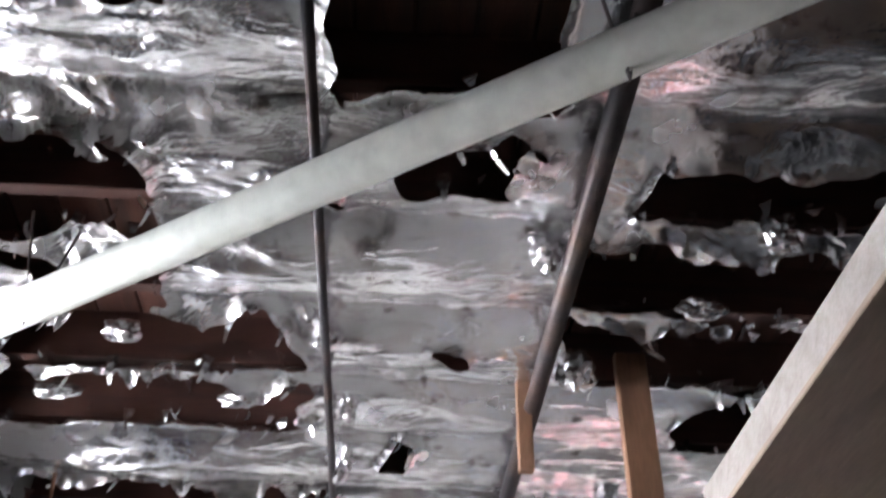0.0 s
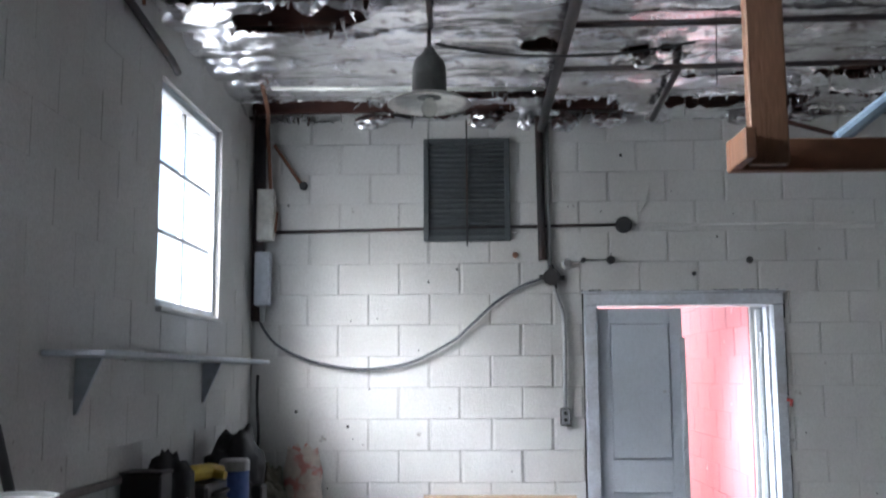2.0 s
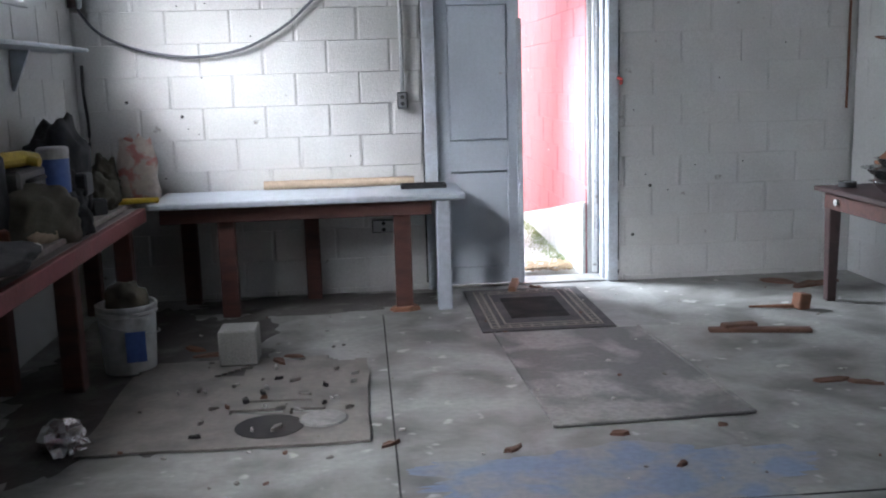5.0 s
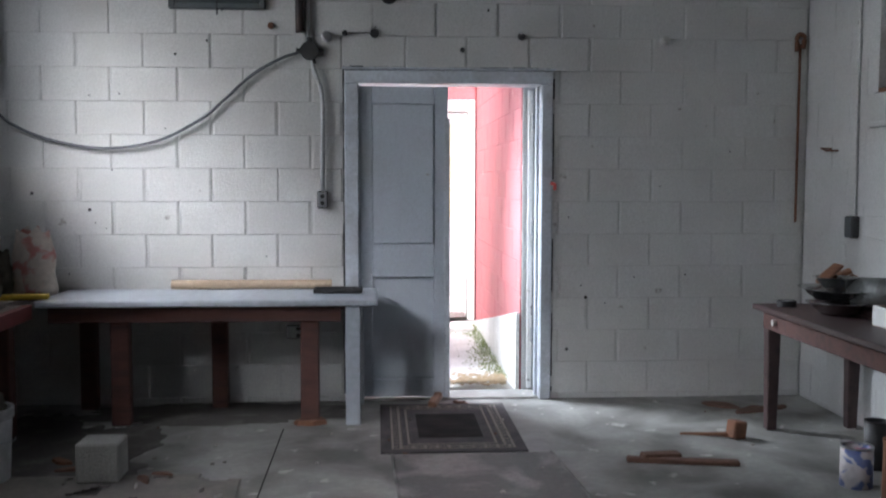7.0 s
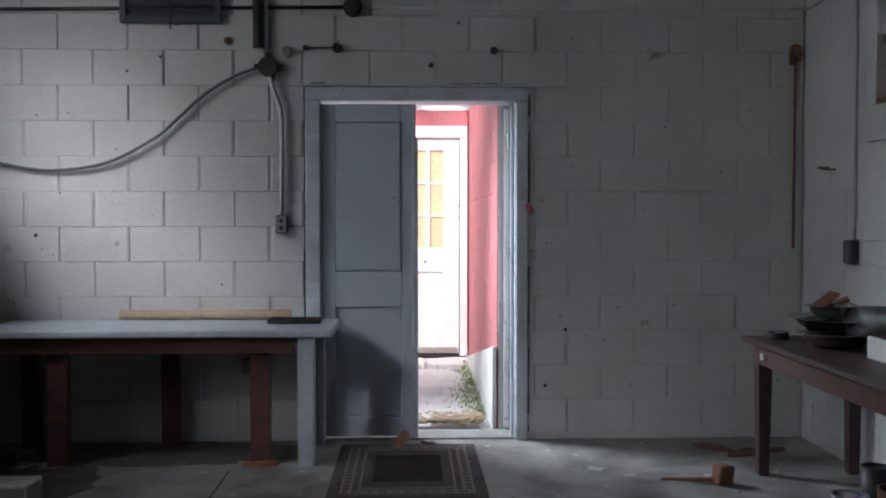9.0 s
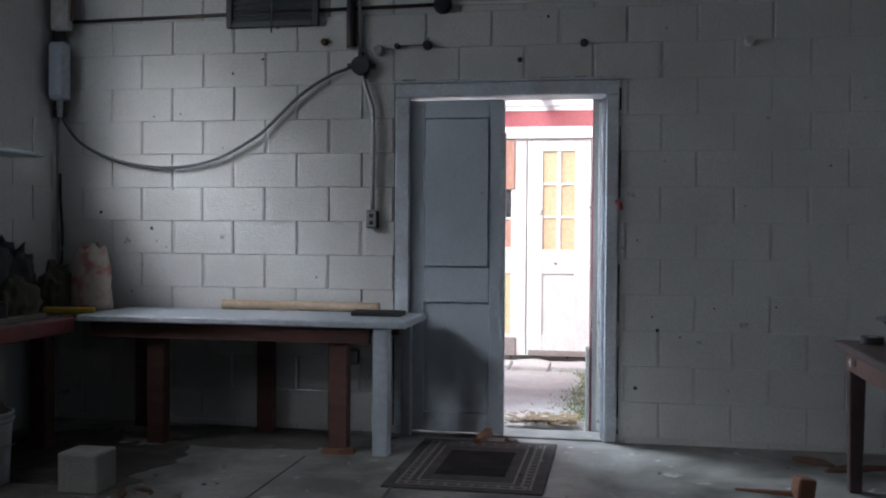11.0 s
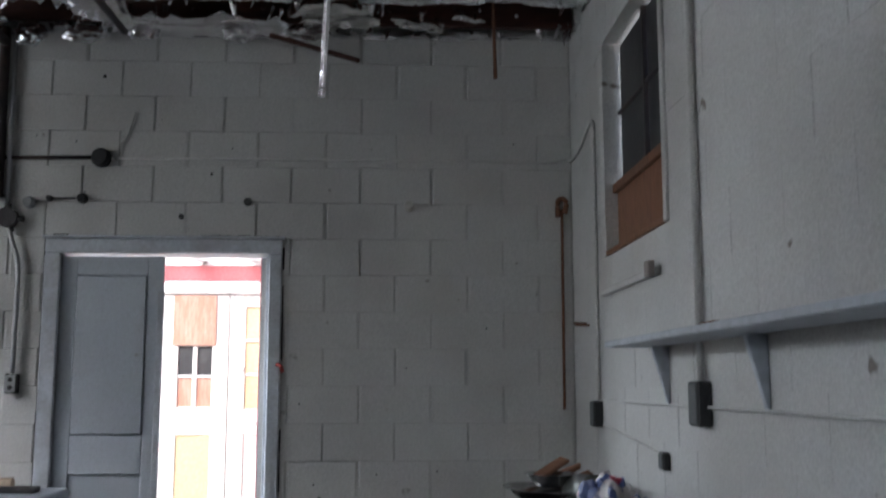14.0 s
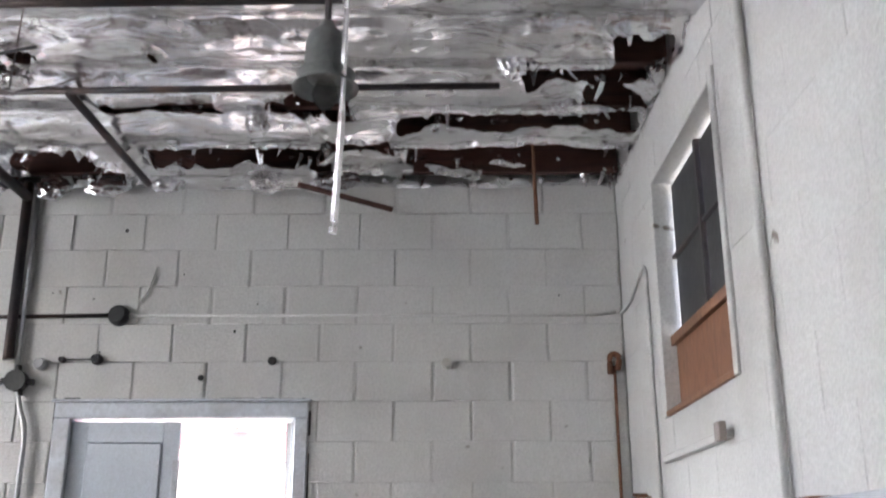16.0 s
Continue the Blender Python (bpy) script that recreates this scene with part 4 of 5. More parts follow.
fixed("wood_offcut", bm_box(EX - 0.06, EX - 0.031, 5.0, 5.06, 1.755, 1.82, 0.004), GREYWOOD, "small wooden block at the end of the strip", "block")
fixed("wall_staple", bm_tube([(EX, 6.55, 1.66), (EX - 0.07, 6.54, 1.66), (EX - 0.07, 6.47, 1.645), (EX, 6.46, 1.645)], 0.006, 6), RUST, "bent iron staple in the wall", "staple")


# ---- east tables ----
et = thing("wooden_table", (4.62, 5.25, 0), "old dark stained wooden table with square legs", "table")
part("tabletop", bm_box(4.29, 4.92, 4.36, 6.14, 0.70, 0.732, 0.006), TABLEWOOD, et)
part("apron", bm_box(4.335, 4.36, 4.42, 6.08, 0.595, 0.698, 0.003), REDWOOD, et)
part("apron", bm_box(4.36, 4.88, 6.055, 6.08, 0.595, 0.698, 0.003), TABLEWOOD, et)
part("knob", bm_lathe([(0, 0), (0.014, 0), (0.02, 0.02), (0, 0.026)], (4.334, 5.9, 0.65), 12, None, pose(0, 0, 0, 0, -90)), ENAMEL, et)
for x, y in ((4.375, 6.04), (4.86, 6.04), (4.375, 4.45), (4.86, 4.45)):
    bm = bm_box(x - 0.04, x + 0.04, y - 0.04, y + 0.04, 0, 0.698, 0.006)
    for v in bm.verts:
        if v.co.z < 0.2:
            v.co.x, v.co.y = x + (v.co.x - x) * 0.72, y + (v.co.y - y) * 0.72
    part("leg", bm, TABLEWOOD, et)
gb = thing("grey_workbench", (4.67, 3.2, 0), "long workbench painted grey with a deep front board", "workbench")
part("tabletop", bm_box(4.385, 4.93, 1.9, 4.34, 0.70, 0.735, 0.005), GREYPAINT, gb)
part("front_board", bm_box(4.36, 4.384, 1.9, 4.345, 0.56, 0.738, 0.004), TRIM, gb)
for x, y in ((4.44, 4.2), (4.88, 4.2), (4.44, 2.05), (4.88, 2.05)):
    part("leg", bm_box(x - 0.04, x + 0.04, y - 0.04, y + 0.04, 0, 0.698, 0.005), GREYPAINT, gb)
for k, (x, y) in enumerate(((4.72, 3.35), (4.80, 3.3), (4.62, 3.9))):
    fixed("wood_chip", bm_chip((x, y, 0.736), 0.04, 0.02, 70 + k, 30 * k), BARK, "small chip of brown wood on the bench", "wood chip", "wood chips on the bench")

cr = thing("drawer_box", (4.74, 4.95, 0.733), "shallow pale wooden drawer holding plastic bags", "drawer")
for b in ((4.55, 4.565, 4.64, 5.24), (4.915, 4.93, 4.64, 5.24), (4.566, 4.914, 4.64, 4.655), (4.566, 4.914, 5.225, 5.24)):
    part("side", bm_box(*b, 0.737, 0.835, 0.003), WHITEPEEL if b[1] < 4.57 else PLY, cr)
part("bottom", bm_box(4.551, 4.929, 4.641, 5.239, 0.7325, 0.7365, 0), PLY, cr)
for k, (x, y, s) in enumerate(((4.66, 4.88, 0.125), (4.76, 4.80, 0.085), (4.87, 4.78, 0.075), (4.80, 5.02, 0.09))):
    fixed("plastic_bag", bm_lump((x, y, 0.738), (s * 0.8, s, s * 1.45), 31 + k, 0.35, 4), PRINTBAG, "crumpled plastic bag with red and blue print", "plastic bag", "bags in the drawer")


def bowl(at, r, h, label, tilt=0):
    pr = [(r * 0.55, 0), (r * 0.8, h * 0.45), (r, h), (r * 1.12, h * 1.01), (r * 1.12, h * 0.97), (r * 0.97, h * 0.95), (r * 0.76, h * 0.42), (r * 0.52, 0.006), (0, 0.006)]
    return fixed("metal_bowl", bm_lathe([(0, 0)] + pr, at, 28, None, pose(0, 0, 0, tilt, 0, 40)), STEEL, label, "bowl", smooth=True)


bowl((4.56, 5.62, 0.734), 0.15, 0.07, "wide stainless steel bowl on the table")
bowl((4.55, 5.68, 0.812), 0.16, 0.06, "stainless steel pan stacked on another bowl", 3)
bowl((4.60, 5.74, 0.868), 0.11, 0.06, "small stainless steel pot stacked on a pan")
fixed("stove_pipe", bm_lathe([(0.0, 0.0), (0.075, 0.0), (0.078, 0.02), (0.078, 0.36), (0.073, 0.36), (0.073, 0.02), (0, 0.02)], (4.72, 5.72, 0.85), 24, None, pose(0, 0, 0, 86, 0, 8)), DULLPIPE,
      "short galvanised stove pipe lying on the table", "pipe", smooth=True)
fixed("wood_offcut", bm_box(4.66, 4.80, 5.42, 5.66, 0.734, 0.77, 0.005), TABLEWOOD, "dark wooden block under the stove pipe", "block")
for k, (x, y, z, a) in enumerate(((4.62, 5.85, 0.93, 35), (4.68, 5.93, 0.90, -20), (4.74, 5.95, 0.86, 10))):
    fixed("wood_scrap", bm_box(x - 0.10, x + 0.10, y - 0.03, y + 0.03, z, z + 0.02, 0.004, None, pose(0, 0, 0, 12, -22, a)), RUSTWOOD, "splintered brown wood scrap lying on the pans", "wood scrap", "wood scraps on the table")
fixed("wood_block", bm_box(4.62, 4.86, 5.80, 6.02, 0.734, 0.88, 0.006), TABLEWOOD, "dark wooden box at the back of the table", "box")
tin = thing("tin", (4.43, 5.98, 0.734), "small round black tin on the table corner", "tin")
part("body", bm_lathe([(0, 0), (0.052, 0), (0.054, 0.004), (0.054, 0.034), (0.046, 0.034), (0.046, 0.02), (0, 0.02)], (4.43, 5.98, 0.734), 24), BLACK, tin)
part("lid", bm_lathe([(0, 0), (0.047, 0), (0.047, 0.006), (0.02, 0.012), (0, 0.012)], (4.43, 5.98, 0.756), 24), GALV, tin, "dull steel lid")

# below the east tables
def can(at, r, h, material, label, rim=GALV):
    c = thing("paint_can", at, label, "can", "cans under the bench")
    part("body", bm_lathe([(0, 0), (r, 0), (r, h), (r * 0.9, h), (r * 0.9, h - 0.012), (0, h - 0.012)], at, 24), material, c, "", True)
    part("rim", bm_lathe([(r * 0.9, h - 0.003), (r * 1.03, h - 0.003), (r * 1.03, h + 0.006), (r * 0.9, h + 0.006), (r * 0.9, h - 0.003)], at, 24), rim, c)
    return c


can((4.46, 4.72, 0), 0.10, 0.28, RUST, "rusty brown paint pail under the table", RUST)
can((4.36, 4.98, 0), 0.075, 0.19, PRINTBAG, "white and blue paint can on the floor")
can((4.62, 4.55, 0), 0.085, 0.2, PRINTBAG, "white and blue paint can under the bench")
can((4.70, 4.95, 0), 0.085, 0.2, BUCKET, "white paint can under the table")
can((4.60, 5.25, 0), 0.06, 0.24, BLACKPLASTIC, "tall black can under the table", BLACK)
can((4.62, 4.25, 0), 0.085, 0.2, RED, "red and white paint can under the bench")
can((4.55, 3.95, 0), 0.085, 0.2, BLUE, "blue paint can under the bench")
for k in range(5):
    fixed("plastic_bag", bm_lump((4.72 + 0.05 * (k % 2), 4.1 + 0.22 * k, 0.0), (0.10, 0.12, 0.10), 50 + k, 0.35, 3), PRINTBAG if k % 2 else TARP,
          "crumpled bag among cans under the bench", "bag", "bags under the bench")

# ---- floor things ----
rg = thing("door_mat", (2.49, 6.2, 0.0), "charcoal door mat with a pale key-pattern border", "mat")
part("base", bm_box(2.09, 2.885, 5.645, 6.765, 0.001, 0.010, 0.003), RUG, rg)
part("centre", bm_box(2.305, 2.67, 5.93, 6.48, 0.0105, 0.0125, 0.001), RUGDARK, rg)
bm = bmesh.new()
for inset in (0.06, 0.105, 0.15):
    x0, x1, y0, y1 = 2.09 + inset, 2.885 - inset, 5.645 + inset, 6.765 - inset
    for b in ((x0, x1, y0, y0 + 0.012), (x0, x1, y1 - 0.012, y1), (x0, x0 + 0.012, y0 + 0.012, y1 - 0.012), (x1 - 0.012, x1, y0 + 0.012, y1 - 0.012)):
        bm_box(*b, 0.0102, 0.0118, 0, bm)
part("border", bm, RUGPALE, rg, "pale key-pattern lines")
bm = bmesh.new()
for k in range(30):
    y = 5.72 + 0.033 * k
    for x in (2.165, 2.76):
        if k % 2 and y < 6.66:
            bm_box(x, x + 0.05, y, y + 0.014, 0.0102, 0.0118, 0, bm)
for k in range(20):
    x = 2.16 + 0.033 * k
    for y in (5.72, 6.64):
        if k % 2:
            bm_box(x, x + 0.014, y, y + 0.05, 0.0102, 0.0118, 0, bm)
tagged(part("key_pattern", bm, RUGPALE, rg), kind="stuff")
bm = bmesh.new()
vs = [bm.verts.new(p) for p in ((2.20, 4.06, 0.004), (3.09, 4.10, 0.004), (3.0, 5.61, 0.004), (2.15, 5.60, 0.004))]
f = bm.faces.new(vs)
bmesh.ops.extrude_face_region(bm, geom=[f])
for v in bm.verts[4:]:
    v.co.z = 0.010
fm = tagged(part("floor_mat", bm, PLATE), "large worn dark rubber mat on the concrete", "mat")
bm = bmesh.new()
for p, q in (((2.20, 4.06), (3.09, 4.10)), ((3.09, 4.10), (3.0, 5.61)), ((2.15, 5.60), (2.20, 4.06))):
    bm_tube([(*p, 0.011), (*q, 0.011)], 0.008, 6, bm)
part("mat_edge", bm, PLATE, fm)

# dirty sheet on the floor with cut-outs, debris on it
sh = thing("floor_sheet", (0.8, 4.6, 0), "dirty torn sheet on the floor with cut-outs", "sheet")
bm = bmesh.new()
cuts = [(0.78, 1.02, 4.40, 4.47), (1.05, 1.20, 4.41, 4.48), (0.84, 1.16, 4.55, 4.585)]
cell, keep = 0.03, {}
for i in range(40):
    for j in range(43):
        x, y = 0.22 + cell * i, 4.02 + cell * j
        if any(c[0] < x + 0.015 < c[1] and c[2] < y + 0.015 < c[3] for c in cuts) or (y > 5.0 and noise.noise(Vector((x * 5, y * 5, 0))) > 0.15):
            continue
        quad = []
        for p in ((i, j), (i + 1, j), (i + 1, j + 1), (i, j + 1)):
            if p not in keep:
                keep[p] = bm.verts.new((0.22 + cell * p[0], 4.02 + cell * p[1], 0.004))
            quad.append(keep[p])
        bm.faces.new(quad)
ret = bmesh.ops.extrude_face_region(bm, geom=bm.faces[:])
for g in ret["geom"]:
    if isinstance(g, bmesh.types.BMVert):
        g.co.z = 0.015
for v in bm.verts:
    v.co.x += 0.02 * noise.noise(v.co * 3)
    v.co.y += 0.02 * noise.noise(v.co * 3 + Vector((5, 0, 0)))
part("sheet", bm, CARD, sh)
part("hole", bm_lathe([(0, 0.017), (0.15, 0.017), (0.145, 0.0185), (0, 0.0185)], (0.99, 4.24, 0), 24), HOLE, sh, "round dark hole")
part("plate", bm_lathe([(0, 0.017), (0.11, 0.017), (0.10, 0.023), (0, 0.021)], (1.22, 4.30, 0), 24), PLATE, sh)

cb = thing("concrete_block", (0.745, 5.27, 0.016), "grey half concrete block standing on the floor", "block")
part("body", bm_box(0.645, 0.845, 5.18, 5.37, 0.0165, 0.205, 0.008), CINDER, cb)


def bucket(name, at, r, h, material, rim, label, tilt=None):
    b = thing(name, at, label, "bucket")
    part("body", bm_lathe([(0, 0.004), (r * 0.86, 0), (r * 0.88, 0.01), (r, h), (r * 0.965, h), (r * 0.85, 0.012), (0, 0.012)], at, 32, None, tilt), material, b, "", True)
    part("rim", bm_lathe([(r * 1.0, h - 0.05), (r * 1.05, h - 0.045), (r * 1.05, h - 0.03), (r * 1.01, h - 0.028), (r * 1.05, h - 0.012), (r * 1.05, h + 0.002), (r * 0.96, h + 0.002), (r * 0.96, h - 0.05)], at, 32, None, tilt),
         rim, b)
    hp = [(at[0] + r * 1.06 * math.cos(a), at[1] + r * 1.06 * math.sin(a), at[2] + h - 0.06 - 0.10 * math.sin((a + 2.6) / 2.0 * 1.0)) for a in [-2.6 + 0.26 * k for k in range(13)]]
    part("handle", bm_tube(hp, 0.004, 6), GALV, b)
    return b


b1 = bucket("bucket", (0.17, 5.28, 0.0), 0.15, 0.36, BUCKET, BUCKET, "dusty white plastic bucket with a blue print, under the bench")
part("label", bm_box(0.19, 0.29, 5.125, 5.129, 0.08, 0.24, 0.001, None, pose(0, 0, 0, 0, 0, 12)), BLUE, b1, "blue printed label")
fixed("rag", bm_lump((0.17, 5.28, 0.30), (0.10, 0.10, 0.12), 41, 0.4, 3), CANVAS, "crumpled rag in a bucket", "rag", smooth=True)
# stacked buckets by the west wall
for k in range(2):
    bucket("bucket", (-0.06, 2.72, 0.355 * k), 0.15, 0.352, BUCKET, BLACKPLASTIC, "dirty white bucket in a stack")
b3 = bucket("bucket", (-0.06, 2.72, 0.712), 0.15, 0.352, BUCKET, BLACKPLASTIC, "dirty white bucket with a black rim in a stack")
part("lid", bm_lathe([(0, 0), (0.155, 0), (0.16, 0.008), (0.15, 0.016), (0, 0.012)], (-0.06, 2.72, 1.067), 32), BLACKPLASTIC, b3, "black lid")
b4 = bucket("bucket", (-0.08, 2.70, 1.084), 0.118, 0.225, BUCKET, BUCKET, "small white pail with a blue and red label")
part("label", bm_box(-0.09, -0.01, 2.588, 2.592, 1.14, 1.215, 0.001, None, pose(0, 0, 0, 4, 0, 12)), BLUE, b4, "blue label")
part("label", bm_chip((-0.05, 2.5845, 1.16), 0.022, 0.028, 3, 0, 0.003), RED, b4, "red mark on the label")
for k in range(3):
    bucket("bucket", (-0.33, 2.50, 0.33 * k), 0.145, 0.328, BUCKET, BUCKET, "dirty white bucket in a stack")
bucket("orange_pail", (-0.25, 2.46, 0.995), 0.125, 0.21, ORANGE, ORANGE, "orange plastic pail on top of stacked buckets")
br = thing("broom", (-0.16, 3.05, 0.02), "broom with a blue and black pole leaning on the wall", "broom")
part("pole", bm_tube([(0.22, 3.1, 0.04), (-0.17, 2.94, 1.22)], 0.013, 10), BLUE, br, "blue pole")
part("grip", bm_tube([(-0.17, 2.94, 1.22), (-0.23, 2.915, 1.48)], 0.016, 10), BLACKPLASTIC, br, "black grip")
part("pole_end", bm_tube([(-0.23, 2.915, 1.48), (-0.40, 2.85, 2.1)], 0.013, 10), BLUE, br, "blue pole")
part("head", bm_box(0.08, 0.36, 3.08, 3.13, 0.0, 0.06, 0.01), BLACKPLASTIC, br)
fixed("rolled_cloth", bm_tube([(-0.1, 2.95, 0.62), (0.12, 3.0, 0.58), (0.22, 3.05, 0.50)], [0.09, 0.1, 0.05], 14), REDWOOD, "dark red rolled cloth beside the buckets", "cloth")
fixed("crate", bm_box(-0.12, 0.25, 2.9, 3.2, 0.0, 0.48, 0.01), BLACKPLASTIC, "dark plastic crate beside the buckets", "crate")

# sticks, bark and litter
fixed("wood_stick", bm_box(3.36, 3.93, 5.36, 5.42, 0.0, 0.025, 0.006, None, pose(0, 0, 0, 0, 0, -11)), BARK, "splintered brown stick on the floor", "stick")
fixed("wood_stick", bm_box(3.44, 3.66, 5.43, 5.49, 0.0, 0.04, 0.006, None, pose(0, 0, 0, 4, 3, 14)), BARK, "broken brown stick on the floor", "stick")
hg = thing("rusty_hinge", (4.1, 5.86, 0), "rusty iron fitting lying on the floor", "iron fitting")
part("plate", bm_box(4.06, 4.15, 5.82, 5.90, 0.0, 0.10, 0.008, None, pose(0, 0, 0, 0, 8, 20)), RUST, hg)
part("arm", bm_tube([(4.08, 5.86, 0.02), (3.80, 5.93, 0.012)], [0.016, 0.006], 8), RUST, hg)
rnd = random.Random(21)
for k, (x, y, s) in enumerate(((4.3, 6.62, 0.16), (4.48, 6.5, 0.2), (4.62, 6.55, 0.13), (3.6, 4.48, 0.10), (3.75, 4.42, 0.08), (1.50, 3.98, 0.05), (1.99, 3.85, 0.05), (2.45, 3.95, 0.05),
                               (2.9, 3.98, 0.03), (2.62, 6.80, 0.06), (0.95, 5.22, 0.07), (1.02, 5.3, 0.06), (0.55, 5.45, 0.09), (0.45, 5.6, 0.1), (2.6, 3.6, 0.04))):
    fixed("bark_scrap", bm_chip((x, y, 0.0 if y > 5.32 or y < 4 or x > 1.4 else 0.0165), s, s * 0.35, 100 + k, rnd.uniform(-60, 60), 0.012), BARK if k != 13 else RUST, "torn scrap of brown bark on the floor", "bark scrap", "bark scraps on the floor")
fixed("wood_wedge", bm_box(2.42, 2.47, 6.66, 6.84, 0.013, 0.06, 0.006, None, pose(0, 0, 0, 10, 0, -18)), PINE, "small wooden wedge by the door", "wedge")
for k in range(70):
    x, y = rnd.uniform(0.3, 4.2), rnd.uniform(3.35, 6.5)
    if 2.05 < x < 3.1 and y > 4:
        z = 0.0135
    elif x < 1.45 and 4.0 < y < 5.32:
        z = 0.0165
    else:
        z = 0.0
    s = rnd.uniform(0.004, 0.012)
    fixed("litter_scrap", bm_chip((x, y, z), s * 1.5, s, 200 + k, rnd.uniform(0, 180), 0.006), rnd.choice((LITTER, LITTER, BARK, CARD)), "small scrap of litter on the floor", "litter", "litter on the floor")
for k in range(36):
    x, y = rnd.gauss(0.95, 0.28), rnd.gauss(4.75, 0.34)
    s = rnd.uniform(0.006, 0.024)
    if 0.25 < x < 1.38 and 4.05 < y < 5.15:
        fixed("litter_scrap", bm_chip((x, y, 0.0165), s * 1.8, s * 0.7, 400 + k, rnd.uniform(0, 180), 0.012), rnd.choice((CARD, CARD, LITTER, HOLE, CINDER, BARK)), "small scrap of rubble on the torn sheet", "litter", "litter on the floor")
fixed("foil_scrap", bm_lump((0.17, 4.12, 0.0), (0.10, 0.08, 0.09), 61, 0.5, 3), FOIL, "crumpled silver foil on the floor", "foil")

# ---- under the ceiling ----
def lamp(at, shade_r, label, shade=ENAMEL, s=1.0):
    l = thing("pendant_lamp", at, label, "lamp", "pendant lamps")
    x, y, z = at
    part("stem", bm_tube([(x, y, 3.44), (x, y, z + 0.26 * s)], 0.011, 8), DARKMETAL, l)
    part("housing", bm_lathe([(0, 0.28), (0.025, 0.275), (0.035, 0.25), (0.075, 0.21), (0.085, 0.17), (0.088, 0.05), (0.095, 0.045), (0.095, 0.025), (0.06, 0.02), (0, 0.02)], at, 24, None, Matrix.Diagonal((s, s, s, 1))), LAMPGREY, l, "", True)
    part("shade", bm_lathe([(0.05, 0.03), (0.09, 0.03), (shade_r * 0.8, 0.012), (shade_r, -0.012), (shade_r, -0.018), (shade_r * 0.8, 0.004), (0.05, 0.022), (0.05, 0.03)], at, 32), shade, l, "", True)
    part("bulb", bm_lathe([(0.0, -0.085), (0.02, -0.08), (0.036, -0.055), (0.04, -0.035), (0.03, -0.005), (0.02, 0.019), (0, 0.019)], at, 16), BULB, l, "", True)
    return l


lamp((0.90, 4.9, 2.97), 0.21, "grey pendant lamp with a wide white enamel shade")
l2 = lamp((3.60, 4.33, 2.745), 0.10, "grey pendant lamp with a small dark broken rim", LAMPGREY, 0.76)
fixed("foil_strip", bm_tube(smooth_line([(3.68, 4.28, 3.44), (3.665, 4.27, 3.0), (3.66, 4.26, 2.6), (3.65, 4.25, 2.3), (3.645, 4.25, 2.24)]), [0.008] * 12 + [0.011] * 8 + [0.013] * 4 + [0.006], 5), FOIL,
      "twisted strip of silver foil hanging beside a lamp", "foil strip")
fixed("ceiling_pipe", bm_tube([(0.935, 0.2, 3.345), (0.93, 3.4, 3.34), (0.91, 4.86, 3.34)], 0.014, 10), DARKMETAL, "thin dark pipe under the torn ceiling", "pipe", smooth=True)
fixed("ceiling_pipe", bm_tube([(1.63, 0.2, 3.33), (1.605, 3.86, 3.325), (1.59, 6.85, 3.325)], 0.03, 12), DARKMETAL, "thick grey-black pipe under the torn ceiling", "pipe", smooth=True)
fixed("pipe_fitting", bm_tube([(1.606, 3.78, 3.325), (1.605, 3.94, 3.325)], 0.045, 12), DARKMETAL, "dark pipe tee under the ceiling", "pipe fitting")
fixed("ceiling_pipe", bm_tube([(-0.3, 3.9, 3.35), (1.58, 3.86, 3.33)], 0.018, 10), DARKMETAL, "dark branch pipe crossing under the ceiling", "pipe", smooth=True)
fixed("ceiling_pipe", bm_tube([(1.62, 4.86, 3.34), (3.58, 4.84, 3.35)], 0.017, 10), DARKMETAL, "dark branch pipe crossing under the ceiling", "pipe", smooth=True)
fixed("ceiling_pipe", bm_tube([(1.62, 5.57, 3.34), (4.2, 5.54, 3.35)], 0.016, 10), DARKMETAL, "dark branch pipe crossing under the ceiling", "pipe", smooth=True)
fixed("ceiling_pipe", bm_tube([(2.29, 5.55, 3.345), (2.33, 6.66, 3.33)], 0.02, 8), DARKMETAL, "short slanting pipe below the foil", "pipe", smooth=True)
fixed("ceiling_pipe", bm_tube([(-0.40, 3.2, 3.40), (-0.405, 4.9, 3.20), (-0.405, 5.0, 3.17)], 0.02, 8), DARKMETAL, "dark pipe along the top of the wall", "pipe", smooth=True)
fixed("ceiling_pipe", bm_tube([(-0.1, 5.85, 3.34), (1.55, 5.95, 3.34)], 0.014, 8), PIPEWHITE, "pale thin pipe crossing under the ceiling", "pipe", smooth=True)
fixed("ceiling_wire", bm_tube(smooth_line([(3.60, 4.40, 3.42), (3.65, 4.81, 3.37), (3.83, 4.72, 3.36), (4.3, 4.64, 3.37), (4.92, 4.59, 3.38)]), 0.010, 6), BLACK, "black cable looping from the lamp to the wall", "cable")
fixed("ceiling_wire", bm_tube(smooth_line([(0.92, 5.1, 3.34), (1.2, 5.2, 3.32), (1.5, 5.15, 3.28), (1.9, 5.25, 3.32), (2.3, 5.2, 3.36)]), 0.007, 6), BLACK, "black wire looping under the foil", "wire")
fixed("hanging_rod", bm_tube([(-0.19, 3.78, 3.42), (-0.22, 3.95, 3.12)], 0.008, 6), RUST, "thin rusty hanger rod from the ceiling", "rod")
